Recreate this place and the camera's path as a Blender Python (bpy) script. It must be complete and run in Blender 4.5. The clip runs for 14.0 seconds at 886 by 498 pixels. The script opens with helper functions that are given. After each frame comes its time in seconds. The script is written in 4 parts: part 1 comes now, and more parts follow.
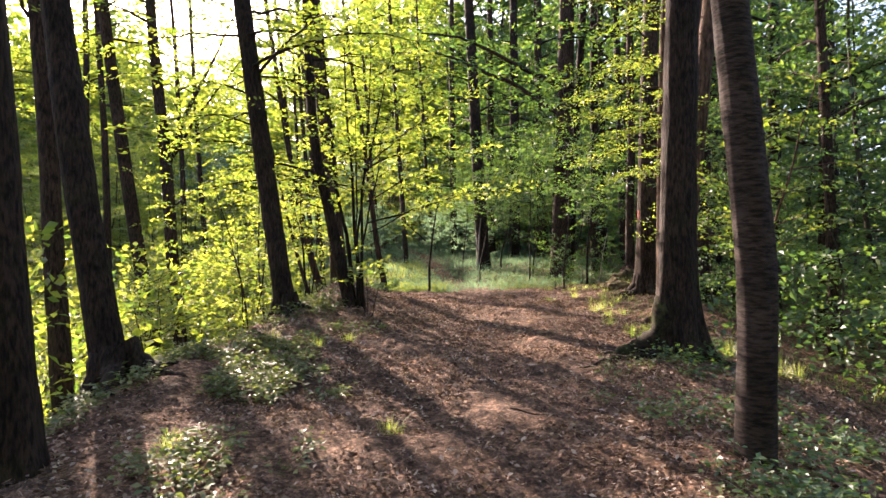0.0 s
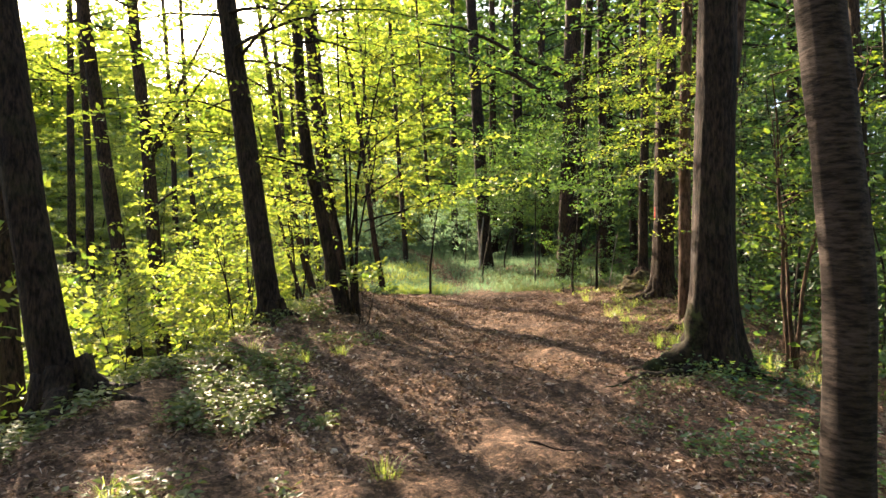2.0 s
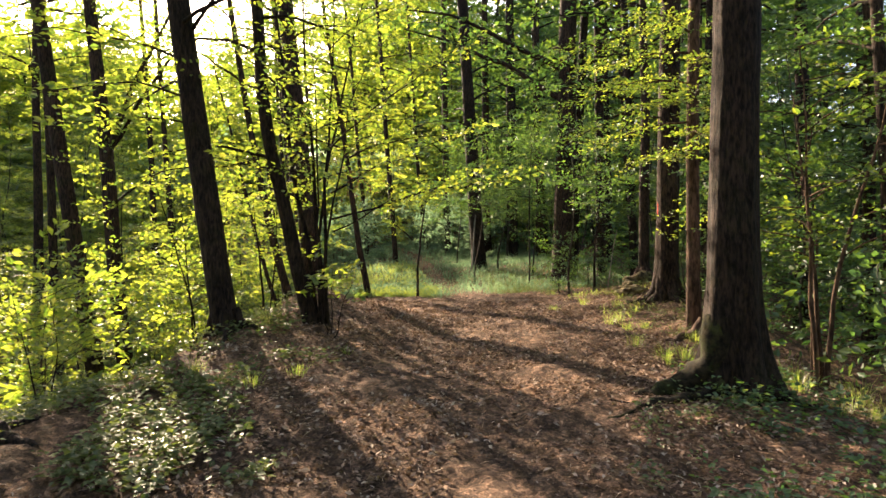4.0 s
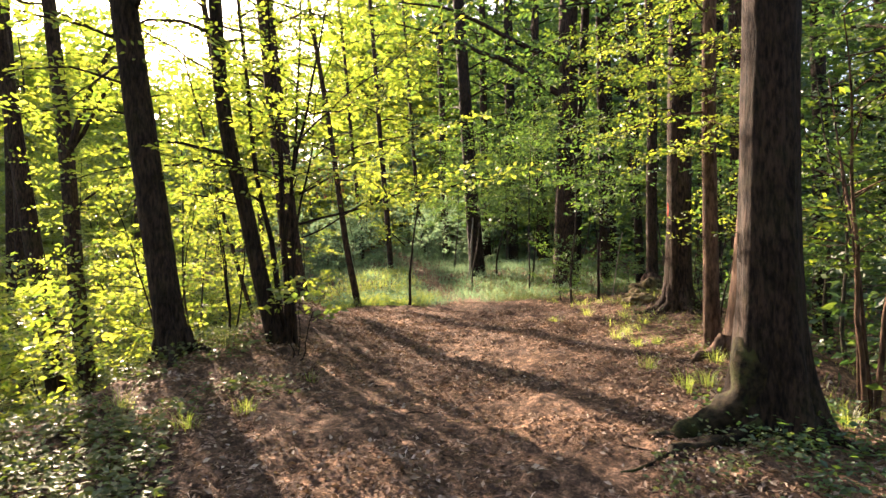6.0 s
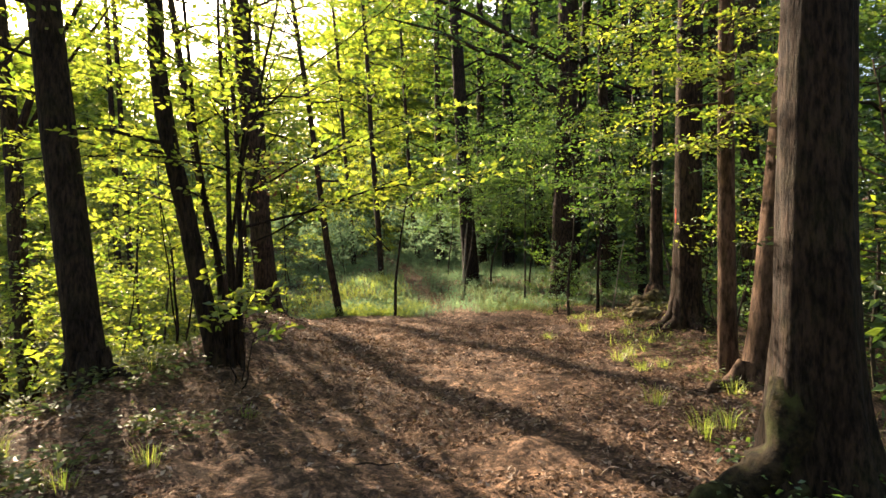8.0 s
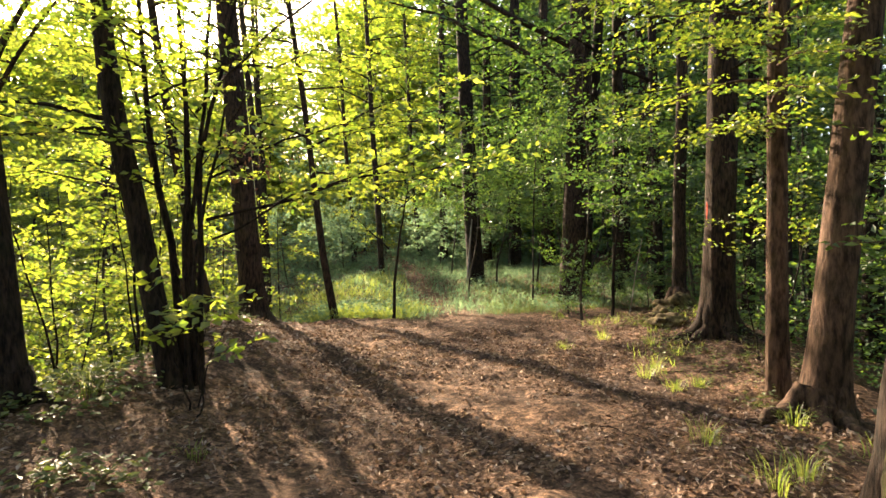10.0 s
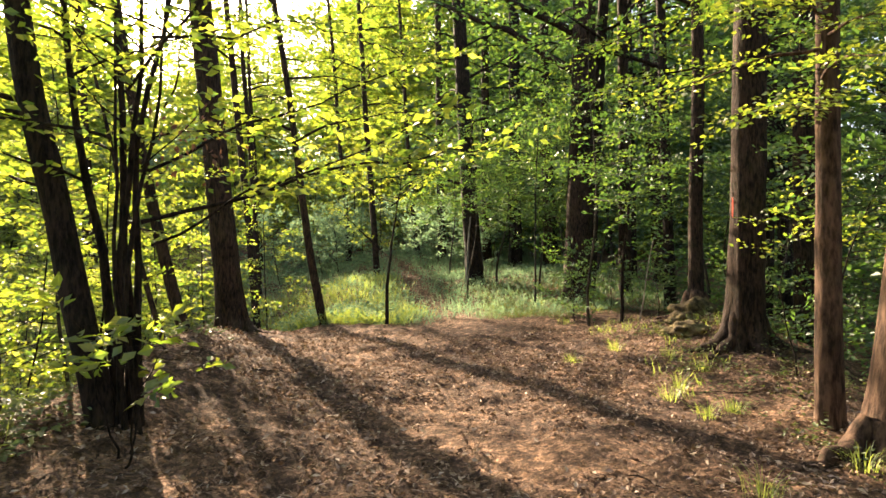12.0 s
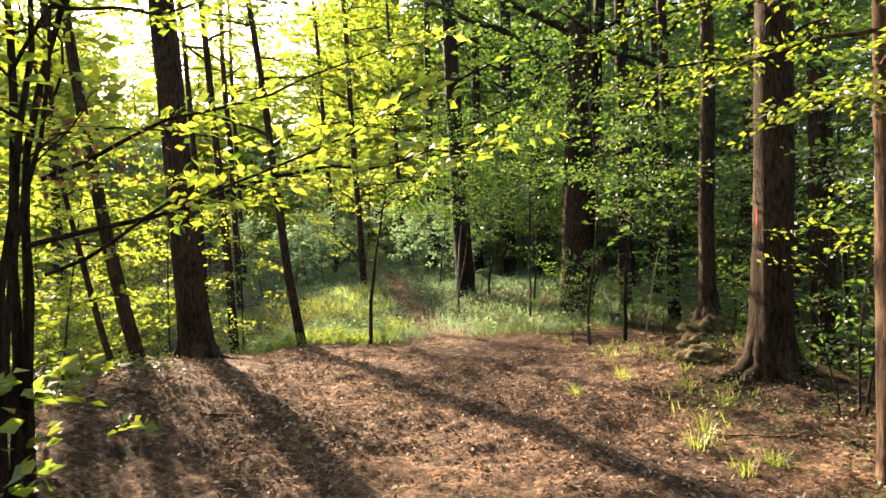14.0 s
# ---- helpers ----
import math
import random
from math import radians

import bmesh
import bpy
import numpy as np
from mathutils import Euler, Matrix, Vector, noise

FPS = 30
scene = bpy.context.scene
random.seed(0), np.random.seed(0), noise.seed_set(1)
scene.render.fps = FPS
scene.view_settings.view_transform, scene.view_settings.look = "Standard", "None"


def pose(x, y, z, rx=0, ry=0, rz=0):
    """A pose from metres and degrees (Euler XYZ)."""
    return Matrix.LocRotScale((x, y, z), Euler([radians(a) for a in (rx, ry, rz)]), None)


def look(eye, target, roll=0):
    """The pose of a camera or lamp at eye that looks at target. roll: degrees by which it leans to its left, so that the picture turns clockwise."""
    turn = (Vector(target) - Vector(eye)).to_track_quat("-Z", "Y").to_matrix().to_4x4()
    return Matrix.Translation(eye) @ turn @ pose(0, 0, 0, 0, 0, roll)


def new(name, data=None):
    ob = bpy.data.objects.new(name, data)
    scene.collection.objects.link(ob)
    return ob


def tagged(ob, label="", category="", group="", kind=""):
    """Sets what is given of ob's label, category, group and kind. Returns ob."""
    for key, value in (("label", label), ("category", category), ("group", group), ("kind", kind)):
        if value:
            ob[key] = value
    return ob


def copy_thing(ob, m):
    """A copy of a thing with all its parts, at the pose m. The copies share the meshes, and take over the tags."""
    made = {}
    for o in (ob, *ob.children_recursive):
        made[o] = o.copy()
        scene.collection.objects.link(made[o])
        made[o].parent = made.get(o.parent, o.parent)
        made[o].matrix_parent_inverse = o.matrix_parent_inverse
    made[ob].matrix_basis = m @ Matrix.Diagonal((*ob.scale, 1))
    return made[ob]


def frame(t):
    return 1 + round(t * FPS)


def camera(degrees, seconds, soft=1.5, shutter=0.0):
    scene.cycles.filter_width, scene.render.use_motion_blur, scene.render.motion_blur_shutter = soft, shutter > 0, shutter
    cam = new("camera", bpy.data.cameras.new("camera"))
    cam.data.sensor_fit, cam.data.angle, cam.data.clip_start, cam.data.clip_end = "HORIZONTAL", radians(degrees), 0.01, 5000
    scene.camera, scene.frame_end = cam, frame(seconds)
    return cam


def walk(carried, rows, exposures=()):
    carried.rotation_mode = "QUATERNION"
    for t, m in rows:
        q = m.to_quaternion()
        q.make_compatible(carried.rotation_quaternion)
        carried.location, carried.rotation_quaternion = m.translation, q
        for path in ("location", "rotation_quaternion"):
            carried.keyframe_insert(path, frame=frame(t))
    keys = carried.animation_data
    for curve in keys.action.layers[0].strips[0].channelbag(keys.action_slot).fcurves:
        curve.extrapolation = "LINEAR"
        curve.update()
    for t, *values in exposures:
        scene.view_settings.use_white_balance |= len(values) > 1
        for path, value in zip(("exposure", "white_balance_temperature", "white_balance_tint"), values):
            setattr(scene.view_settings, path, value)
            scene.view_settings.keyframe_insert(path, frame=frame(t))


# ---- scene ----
cam = camera(70.5, 14.0, soft=1.55)
METRES, EYE, TILT, LEAN, TURN = 7.0, 1.65, 0.0, 0.0, 0.0
ROWS = [
    (0.0, 0.0, 0.0, 0.0, 0.0, 0.0, -0.0),
    (0.5, -0.0031, 0.033, -0.0002, 0.03, 0.14, 0.1),
    (1.0, -0.0061, 0.0664, -0.0006, -0.02, 0.21, 0.05),
    (1.5, -0.0092, 0.1017, 0.0024, 0.05, 0.12, 0.07),
    (2.0, -0.0054, 0.1331, 0.0018, 0.02, -0.0, 0.11),
    (2.5, 0.0075, 0.172, 0.0047, -0.02, -0.07, 0.19),
    (3.0, 0.0151, 0.2087, 0.0032, -0.23, -0.2, 0.26),
    (5.5, 0.0456, 0.3889, 0.0156, -0.17, -0.02, 0.6),
    (6.0, 0.0563, 0.424, 0.0152, -0.11, 0.09, 0.73),
    (6.5, 0.0688, 0.4564, 0.0171, -0.22, 0.04, 0.8),
    (7.0, 0.0758, 0.496, 0.0159, -0.4, 0.09, 0.72),
    (7.5, 0.0819, 0.5322, 0.0181, -0.29, 0.31, 0.53),
    (8.0, 0.0948, 0.5734, 0.0196, -0.1, 0.58, 0.14),
    (10.5, 0.1005, 0.7503, 0.0271, 0.36, 0.2, -0.15),
    (11.0, 0.0979, 0.7812, 0.0312, 0.37, 0.12, -0.04),
    (11.5, 0.1054, 0.8179, 0.0305, 0.34, 0.06, 0.06),
    (12.0, 0.1094, 0.8504, 0.0337, 0.26, 0.02, 0.12),
    (12.5, 0.1091, 0.8881, 0.0377, 0.06, 0.06, 0.2),
    (13.0, 0.1108, 0.9167, 0.0413, -0.22, 0.19, 0.5),
    (13.5, 0.1152, 0.9523, 0.0445, -0.28, 0.44, 0.48),
    (14.0, 0.1184, 0.982, 0.0497, -0.48, 0.64, 0.45),
]
walk(cam, [(t, pose(0, 0, EYE, TILT, LEAN, TURN) @ pose(METRES * x, METRES * y, METRES * z, 90 + pitch, roll, yaw)) for t, x, y, z, yaw, pitch, roll in ROWS],
     exposures=[(0.0, 2.67, 6400, 28), (0.5, 2.77, 6400, 36), (1.0, 2.39, 6700, 34), (1.5, 2.71, 6900, 16), (2.0, 2.67, 7000, 16), (3.0, 2.43, 7100, 17), (5.5, 2.43, 7200, 17), (6.0, 2.75, 7100, 24), (6.6, 2.56, 7200, 18), (7.5, 2.59, 7200, 17),
                (8.0, 2.28, 7300, 16), (10.5, 2.58, 7400, 16), (11.0, 2.51, 7400, 16), (12.0, 2.69, 7400, 16), (14.0, 2.73, 7400, 16)])

# ---- sky, sun ----
SUN_LEFT, SUN_UP = 32.5, 23.5            # degrees left of the way ahead, and above the horizon
world = bpy.data.worlds.new("world")
scene.world = world
world.use_nodes = True
wn = world.node_tree.nodes
sky = wn.new("ShaderNodeTexSky")
sky.sky_type = "NISHITA"
sky.sun_disc = False
sky.sun_elevation = radians(SUN_UP)
sky.sun_rotation = radians(-SUN_LEFT)
sky.air_density, sky.dust_density, sky.ozone_density = 1.0, 2.5, 1.0
wn["Background"].inputs["Strength"].default_value = 0.09
world.node_tree.links.new(sky.outputs[0], wn["Background"].inputs["Color"])
sun_data = bpy.data.lights.new("sun", "SUN")
sun_data.energy, sun_data.angle, sun_data.color = 5.0, radians(0.6), (1.0, 0.86, 0.66)
sun = new("sun", sun_data)
SUN_DIR = Vector((-math.sin(radians(SUN_LEFT)), math.cos(radians(SUN_LEFT)), math.tan(radians(SUN_UP)))).normalized()
sun.matrix_world = look(SUN_DIR * 60, (0, 0, 0))

# ---- materials ----


def material(name):
    m = bpy.data.materials.new(name)
    m.use_nodes = True
    return m, m.node_tree.nodes, m.node_tree.links


def ramp(nodes, stops):
    r = nodes.new("ShaderNodeValToRGB")
    e = r.color_ramp.elements
    while len(e) < len(stops):
        e.new(0.5)
    for el, (p, c) in zip(e, stops):
        el.position, el.color = p, (*c, 1)
    return r


def noise_node(nodes, links, coord, scale, detail=4.0, rough=0.55):
    n = nodes.new("ShaderNodeTexNoise")
    n.inputs["Scale"].default_value, n.inputs["Detail"].default_value, n.inputs["Roughness"].default_value = scale, detail, rough
    links.new(coord, n.inputs["Vector"])
    return n


def mapped(nodes, links, scale):
    tc, mp = nodes.new("ShaderNodeTexCoord"), nodes.new("ShaderNodeMapping")
    mp.inputs["Scale"].default_value = scale
    links.new(tc.outputs["Object"], mp.inputs["Vector"])
    return mp.outputs["Vector"]


def mixed(nodes, links, factor, a, b, blend="MIX"):
    """a and b are sockets or colours, factor a socket or a number."""
    m = nodes.new("ShaderNodeMix")
    m.data_type, m.blend_type = "RGBA", blend
    for key, value in ((0, factor), (6, a), (7, b)):
        if isinstance(value, bpy.types.NodeSocket):
            links.new(value, m.inputs[key])
        else:
            m.inputs[key].default_value = value if key == 0 else (*value, 1)
    return m.outputs[2]


def bark_material(name, dark, light, furrow, stretch, moss=0.0, bump=0.9):
    """Bark with furrows: stretch is the size across and along the trunk."""
    m, n, l = material(name)
    b = n["Principled BSDF"]
    b.inputs["Roughness"].default_value = 0.9
    b.inputs["Specular IOR Level"].default_value = 0.15
    vec = mapped(n, l, (stretch[0], stretch[0], stretch[1]))
    fine = noise_node(n, l, vec, furrow, 6.0, 0.65)
    plain = mapped(n, l, (1, 1, 1))
    broad = noise_node(n, l, plain, 2.3, 3.0)
    r = ramp(n, [(0.38, dark), (0.62, light)])
    l.new(fine.outputs["Fac"], r.inputs[0])
    blot = ramp(n, [(0.35, (0.6, 0.58, 0.55)), (0.7, (1.25, 1.2, 1.15))])
    l.new(broad.outputs["Fac"], blot.inputs[0])
    col = mixed(n, l, 1.0, r.outputs[0], blot.outputs[0], "MULTIPLY")
    if moss:
        patch = noise_node(n, l, plain, 3.1, 5.0, 0.7)
        pr = ramp(n, [(0.5, (0, 0, 0)), (0.66, (moss, moss, moss))])
        l.new(patch.outputs["Fac"], pr.inputs[0])
        col = mixed(n, l, pr.outputs[0], col, (0.075, 0.095, 0.025))
    l.new(col, b.inputs["Base Color"])
    bp = n.new("ShaderNodeBump")
    bp.inputs["Strength"].default_value, bp.inputs["Distance"].default_value = bump, 0.02
    l.new(fine.outputs["Fac"], bp.inputs["Height"])
    l.new(bp.outputs[0], b.inputs["Normal"])
    return m


def leaf_material(name, stops, through_stops, share=0.5, gloss=0.06):
    """A thin leaf: reflects, and lets light through; each leaf takes its own shade."""
    m, n, l = material(name)
    n.remove(n["Principled BSDF"])
    geo = n.new("ShaderNodeNewGeometry")
    a, b = ramp(n, stops), ramp(n, through_stops)
    l.new(geo.outputs["Random Per Island"], a.inputs[0])
    l.new(geo.outputs["Random Per Island"], b.inputs[0])
    d, t, g = n.new("ShaderNodeBsdfDiffuse"), n.new("ShaderNodeBsdfTranslucent"), n.new("ShaderNodeBsdfGlossy")
    g.inputs["Roughness"].default_value = 0.45
    l.new(a.outputs[0], d.inputs[0])
    l.new(b.outputs[0], t.inputs[0])
    m1, m2 = n.new("ShaderNodeMixShader"), n.new("ShaderNodeMixShader")
    m1.inputs[0].default_value, m2.inputs[0].default_value = share, gloss
    l.new(d.outputs[0], m1.inputs[1]), l.new(t.outputs[0], m1.inputs[2])
    l.new(m1.outputs[0], m2.inputs[1]), l.new(g.outputs[0], m2.inputs[2])
    l.new(m2.outputs[0], n["Material Output"].inputs["Surface"])
    return m


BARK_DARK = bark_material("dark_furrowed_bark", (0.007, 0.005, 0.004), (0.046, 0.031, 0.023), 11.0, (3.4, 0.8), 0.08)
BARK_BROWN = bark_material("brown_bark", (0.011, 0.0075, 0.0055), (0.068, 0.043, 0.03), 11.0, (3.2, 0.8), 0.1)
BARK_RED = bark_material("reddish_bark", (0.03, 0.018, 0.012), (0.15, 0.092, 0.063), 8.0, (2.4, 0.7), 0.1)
BARK_BANDED = bark_material("banded_cherry_bark", (0.013, 0.0095, 0.008), (0.06, 0.045, 0.037), 16.0, (0.6, 2.6), 0.0, 0.5)
BARK_GREY = bark_material("grey_smooth_bark", (0.022, 0.019, 0.015), (0.085, 0.072, 0.055), 7.0, (1.4, 1.0), 0.3, 0.4)
MOSS = bark_material("mossy_root", (0.007, 0.006, 0.004), (0.04, 0.03, 0.016), 12.0, (1.5, 1.5), 0.45, 1.0)
MOUND = bark_material("mossy_root_tangle", (0.03, 0.022, 0.012), (0.17, 0.13, 0.06), 9.0, (1.5, 1.5), 0.5, 1.0)
RED_PAINT = bark_material("worn_red_paint", (0.35, 0.05, 0.03), (0.75, 0.13, 0.08), 10.0, (3.0, 1.2), 0.0, 0.6)
# Sun and shade are put into the next three leaf colours.
LEAF_SUNLIT = leaf_material("sunlit_leaf", [(0, (0.03, 0.062, 0.012)), (0.6, (0.055, 0.10, 0.018)), (1, (0.09, 0.13, 0.025))],
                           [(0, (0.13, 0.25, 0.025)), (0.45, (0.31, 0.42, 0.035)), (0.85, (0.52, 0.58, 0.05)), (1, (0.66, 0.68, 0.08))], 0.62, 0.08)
LEAF_HALF_SHADE = leaf_material("half_shade_leaf", [(0, (0.025, 0.058, 0.013)), (0.6, (0.048, 0.095, 0.02)), (1, (0.08, 0.125, 0.025))],
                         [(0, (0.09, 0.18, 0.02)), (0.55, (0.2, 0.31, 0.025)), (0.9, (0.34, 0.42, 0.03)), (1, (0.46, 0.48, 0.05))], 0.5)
LEAF_SHADED = leaf_material("shaded_forest_leaf", [(0, (0.03, 0.07, 0.03)), (0.6, (0.058, 0.118, 0.042)), (1, (0.09, 0.145, 0.04))],
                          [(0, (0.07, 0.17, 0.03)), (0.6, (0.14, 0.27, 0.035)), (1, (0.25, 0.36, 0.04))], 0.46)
LEAF_RED = leaf_material("withered_leaf", [(0, (0.10, 0.04, 0.025)), (1, (0.2, 0.09, 0.05))], [(0, (0.2, 0.06, 0.03)), (1, (0.3, 0.13, 0.06))], 0.4)
LITTER = leaf_material("fallen_leaf", [(0, (0.05, 0.034, 0.026)), (0.4, (0.18, 0.118, 0.085)), (0.8, (0.37, 0.26, 0.19)), (1, (0.55, 0.45, 0.36))],
                       [(0, (0.05, 0.03, 0.015)), (1, (0.16, 0.1, 0.05))], 0.15, 0.0)
LEAF_GROUND = leaf_material("low_plant_leaf", [(0, (0.045, 0.07, 0.022)), (0.6, (0.095, 0.12, 0.04)), (1, (0.2, 0.19, 0.085))],
                            [(0, (0.1, 0.17, 0.02)), (1, (0.28, 0.34, 0.06))], 0.3, 0.05)
# Bluish haze over the meadow is mixed into this leaf colour.
LEAF_HAZE = leaf_material("hazy_meadow_leaf", [(0, (0.055, 0.105, 0.07)), (0.6, (0.09, 0.155, 0.105)), (1, (0.14, 0.2, 0.12))],
                            [(0, (0.15, 0.3, 0.16)), (1, (0.33, 0.46, 0.22))], 0.5, 0.02)
GRASS = leaf_material("grass_blade", [(0, (0.05, 0.085, 0.025)), (0.7, (0.085, 0.13, 0.035)), (1, (0.2, 0.18, 0.08))],
                      [(0, (0.26, 0.4, 0.05)), (1, (0.52, 0.56, 0.1))], 0.62)


def ground_material():
    m, n, l = material("forest_floor")
    b = n["Principled BSDF"]
    b.inputs["Roughness"].default_value = 0.95
    b.inputs["Specular IOR Level"].default_value = 0.1
    v = mapped(n, l, (1, 1, 1))
    broad, mid, fine = noise_node(n, l, v, 0.7, 4.0), noise_node(n, l, v, 7.0, 5.0, 0.6), noise_node(n, l, v, 70.0, 4.0, 0.7)
    r = ramp(n, [(0.3, (0.046, 0.034, 0.027)), (0.55, (0.155, 0.114, 0.09)), (0.75, (0.31, 0.228, 0.18))])
    l.new(mid.outputs["Fac"], r.inputs[0])
    f = ramp(n, [(0.3, (0.55, 0.52, 0.5)), (0.7, (1.5, 1.45, 1.4))])
    l.new(fine.outputs["Fac"], f.inputs[0])
    col = mixed(n, l, 1.0, r.outputs[0], f.outputs[0], "MULTIPLY")
    warp = noise_node(n, l, v, 9.0, 2.0)
    bent = n.new("ShaderNodeVectorMath")
    bent.operation = "MULTIPLY_ADD"
    l.new(warp.outputs["Color"], bent.inputs[0])
    bent.inputs[1].default_value = (0.06, 0.06, 0.02)
    l.new(v, bent.inputs[2])
    cells = []
    for size in (24.0, 47.0):
        c = n.new("ShaderNodeTexVoronoi")
        c.inputs["Scale"].default_value = size
        l.new(bent.outputs[0], c.inputs["Vector"])
        shade = n.new("ShaderNodeSeparateColor")
        l.new(c.outputs["Color"], shade.inputs[0])
        k = ramp(n, [(0.0, (0.5, 0.47, 0.44)), (0.55, (0.95, 0.9, 0.86)), (1.0, (1.75, 1.6, 1.45))])
        l.new(shade.outputs[0], k.inputs[0])
        col = mixed(n, l, 0.8, col, k.outputs[0], "MULTIPLY")
        cells.append((c, shade))
    w = ramp(n, [(0.35, (0.66, 0.66, 0.68)), (0.65, (1.35, 1.28, 1.18))])
    l.new(broad.outputs["Fac"], w.inputs[0])
    col = mixed(n, l, 1.0, col, w.outputs[0], "MULTIPLY")
    l.new(col, b.inputs["Base Color"])
    bp = n.new("ShaderNodeBump")
    bp.inputs["Strength"].default_value, bp.inputs["Distance"].default_value = 0.9, 0.02
    l.new(fine.outputs["Fac"], bp.inputs["Height"])
    coarse = n.new("ShaderNodeBump")
    coarse.inputs["Strength"].default_value, coarse.inputs["Distance"].default_value = 0.8, 0.07
    lumps = noise_node(n, l, v, 16.0, 5.0, 0.65)
    l.new(lumps.outputs["Fac"], coarse.inputs["Height"])
    scales = n.new("ShaderNodeBump")
    scales.inputs["Strength"].default_value, scales.inputs["Distance"].default_value = 0.7, 0.025
    l.new(cells[0][1].outputs[1], scales.inputs["Height"])
    l.new(coarse.outputs[0], scales.inputs["Normal"])
    l.new(scales.outputs[0], bp.inputs["Normal"])
    l.new(bp.outputs[0], b.inputs["Normal"])
    return m


FLOOR = ground_material()

# ---- shapes ----
rng = np.random.default_rng(7)
TABLE = np.random.default_rng(3).random((256, 256))


def vnoise(x, y, scale, shift=0.0):
    """Smooth value noise, 0 to 1."""
    x, y = np.asarray(x, float) * scale + 100.3 + shift, np.asarray(y, float) * scale + 57.7 + shift * 1.7
    i, j = np.floor(x).astype(int), np.floor(y).astype(int)
    u, v = x - i, y - j
    u, v = u * u * (3 - 2 * u), v * v * (3 - 2 * v)
    t = lambda a, b: TABLE[a % 256, b % 256]
    return (t(i, j) * (1 - u) + t(i + 1, j) * u) * (1 - v) + (t(i, j + 1) * (1 - u) + t(i + 1, j + 1) * u) * v


def soft(d, k=3.0):
    return np.logaddexp(0, k * d) / k


def left_rim(y):
    return np.interp(y, [-10, 0, 4, 6, 8, 9.4, 11, 13, 15.7, 19, 30], [-2.6, -2.85, -3.05, -3.3, -2.95, -2.5, -2.3, -2.4, -2.9, -2.2, -3.0])


def right_rim(y):
    return np.interp(y, [-10, 0, 4, 8, 13, 17, 22, 40], [2.6, 2.6, 3.0, 3.9, 5.3, 6.5, 7.5, 9.0])


def height(x, y):
    """The ground: a ridge with a worn path, steep on one side, gentler on the other, a meadow beyond."""
    x, y = np.asarray(x, float), np.asarray(y, float)
    z = np.interp(y, [-40, -10, 0, 5.3, 7.5, 10, 12.3, 15, 18.7, 22, 26, 35, 60, 110, 400],
                  [-1.5, -0.4, -0.03, 0.2, 0.37, 0.46, 0.5, 0.5, 0.37, 0.34, 0.8, 1.3, 4.0, 12, 30])
    lip = left_rim(y) + 0.15
    dl = soft(left_rim(y) - x, 3.0)
    deep = np.interp(y, [-10, 14, 19, 25, 40, 60], [4.6, 4.6, 2.2, 1.0, 0.5, 0.2])
    z = z - deep * (1 - np.exp(-dl * 0.85 / deep))
    dr = soft(x - right_rim(y), 2.5)
    deep = np.interp(y, [-10, 14, 20, 40], [1.7, 1.6, 0.9, 0.4])
    z = z - deep * (1 - np.exp(-dr * 0.55 / deep))
    z = z + 0.38 * np.exp(-((x - 4.7) / 1.1) ** 2 - ((y - 14.8) / 2.6) ** 2) + 0.45 * np.exp(-((x - 4.5) / 2.5) ** 2 - ((y - 24) / 4) ** 2)
    z = z + 0.27 * np.exp(-((x + 1.6) / 1.1) ** 2 - ((y - 11) / 2.3) ** 2) + 0.2 * np.exp(-((x + 2.2) / 0.9) ** 2 - ((y - 13.2) / 1.8) ** 2) - 0.05 * np.exp(-((x - 0.7) / 0.9) ** 2)
    z = z + 0.24 * np.exp(-((x - lip) / 0.75) ** 2) * np.clip((y - 3.0) / 3, 0, 1) * np.clip((17 - y) / 2, 0, 1)
    near = np.clip((30 - np.hypot(x, y - 8)) / 20, 0, 1)
    return z + near * (0.12 * (vnoise(x, y, 0.9) - 0.5) + 0.06 * (vnoise(x, y, 2.7, 9) - 0.5) + 0.055 * (vnoise(x, y, 5.5, 4) - 0.5) + 0.034 * (vnoise(x, y, 13.0, 3) - 0.5)) \
        + (1 - near) * 1.2 * (vnoise(x, y, 0.09, 2) - 0.5)


def ground_z(x, y):
    return float(height(x, y))


def make_mesh(name, verts, faces, materials, index=None, smooth=False):
    """A mesh from arrays: verts n x 3, faces n x 4."""
    me = bpy.data.meshes.new(name)
    verts, faces = np.asarray(verts, np.float32), np.asarray(faces, np.int32)
    me.vertices.add(len(verts))
    me.vertices.foreach_set("co", verts.ravel())
    me.loops.add(faces.size)
    me.loops.foreach_set("vertex_index", faces.ravel())
    me.polygons.add(len(faces))
    me.polygons.foreach_set("loop_start", np.arange(0, faces.size, 4, dtype=np.int32))
    for mat in materials:
        me.materials.append(mat)
    if index is not None:
        me.polygons.foreach_set("material_index", np.asarray(index, np.int32))
    me.polygons.foreach_set("use_smooth", np.full(len(faces), smooth) if np.isscalar(smooth) else smooth)
    me.update(calc_edges=True)
    return me


def unit(a):
    return a / np.maximum(np.linalg.norm(a, axis=-1, keepdims=True), 1e-9)


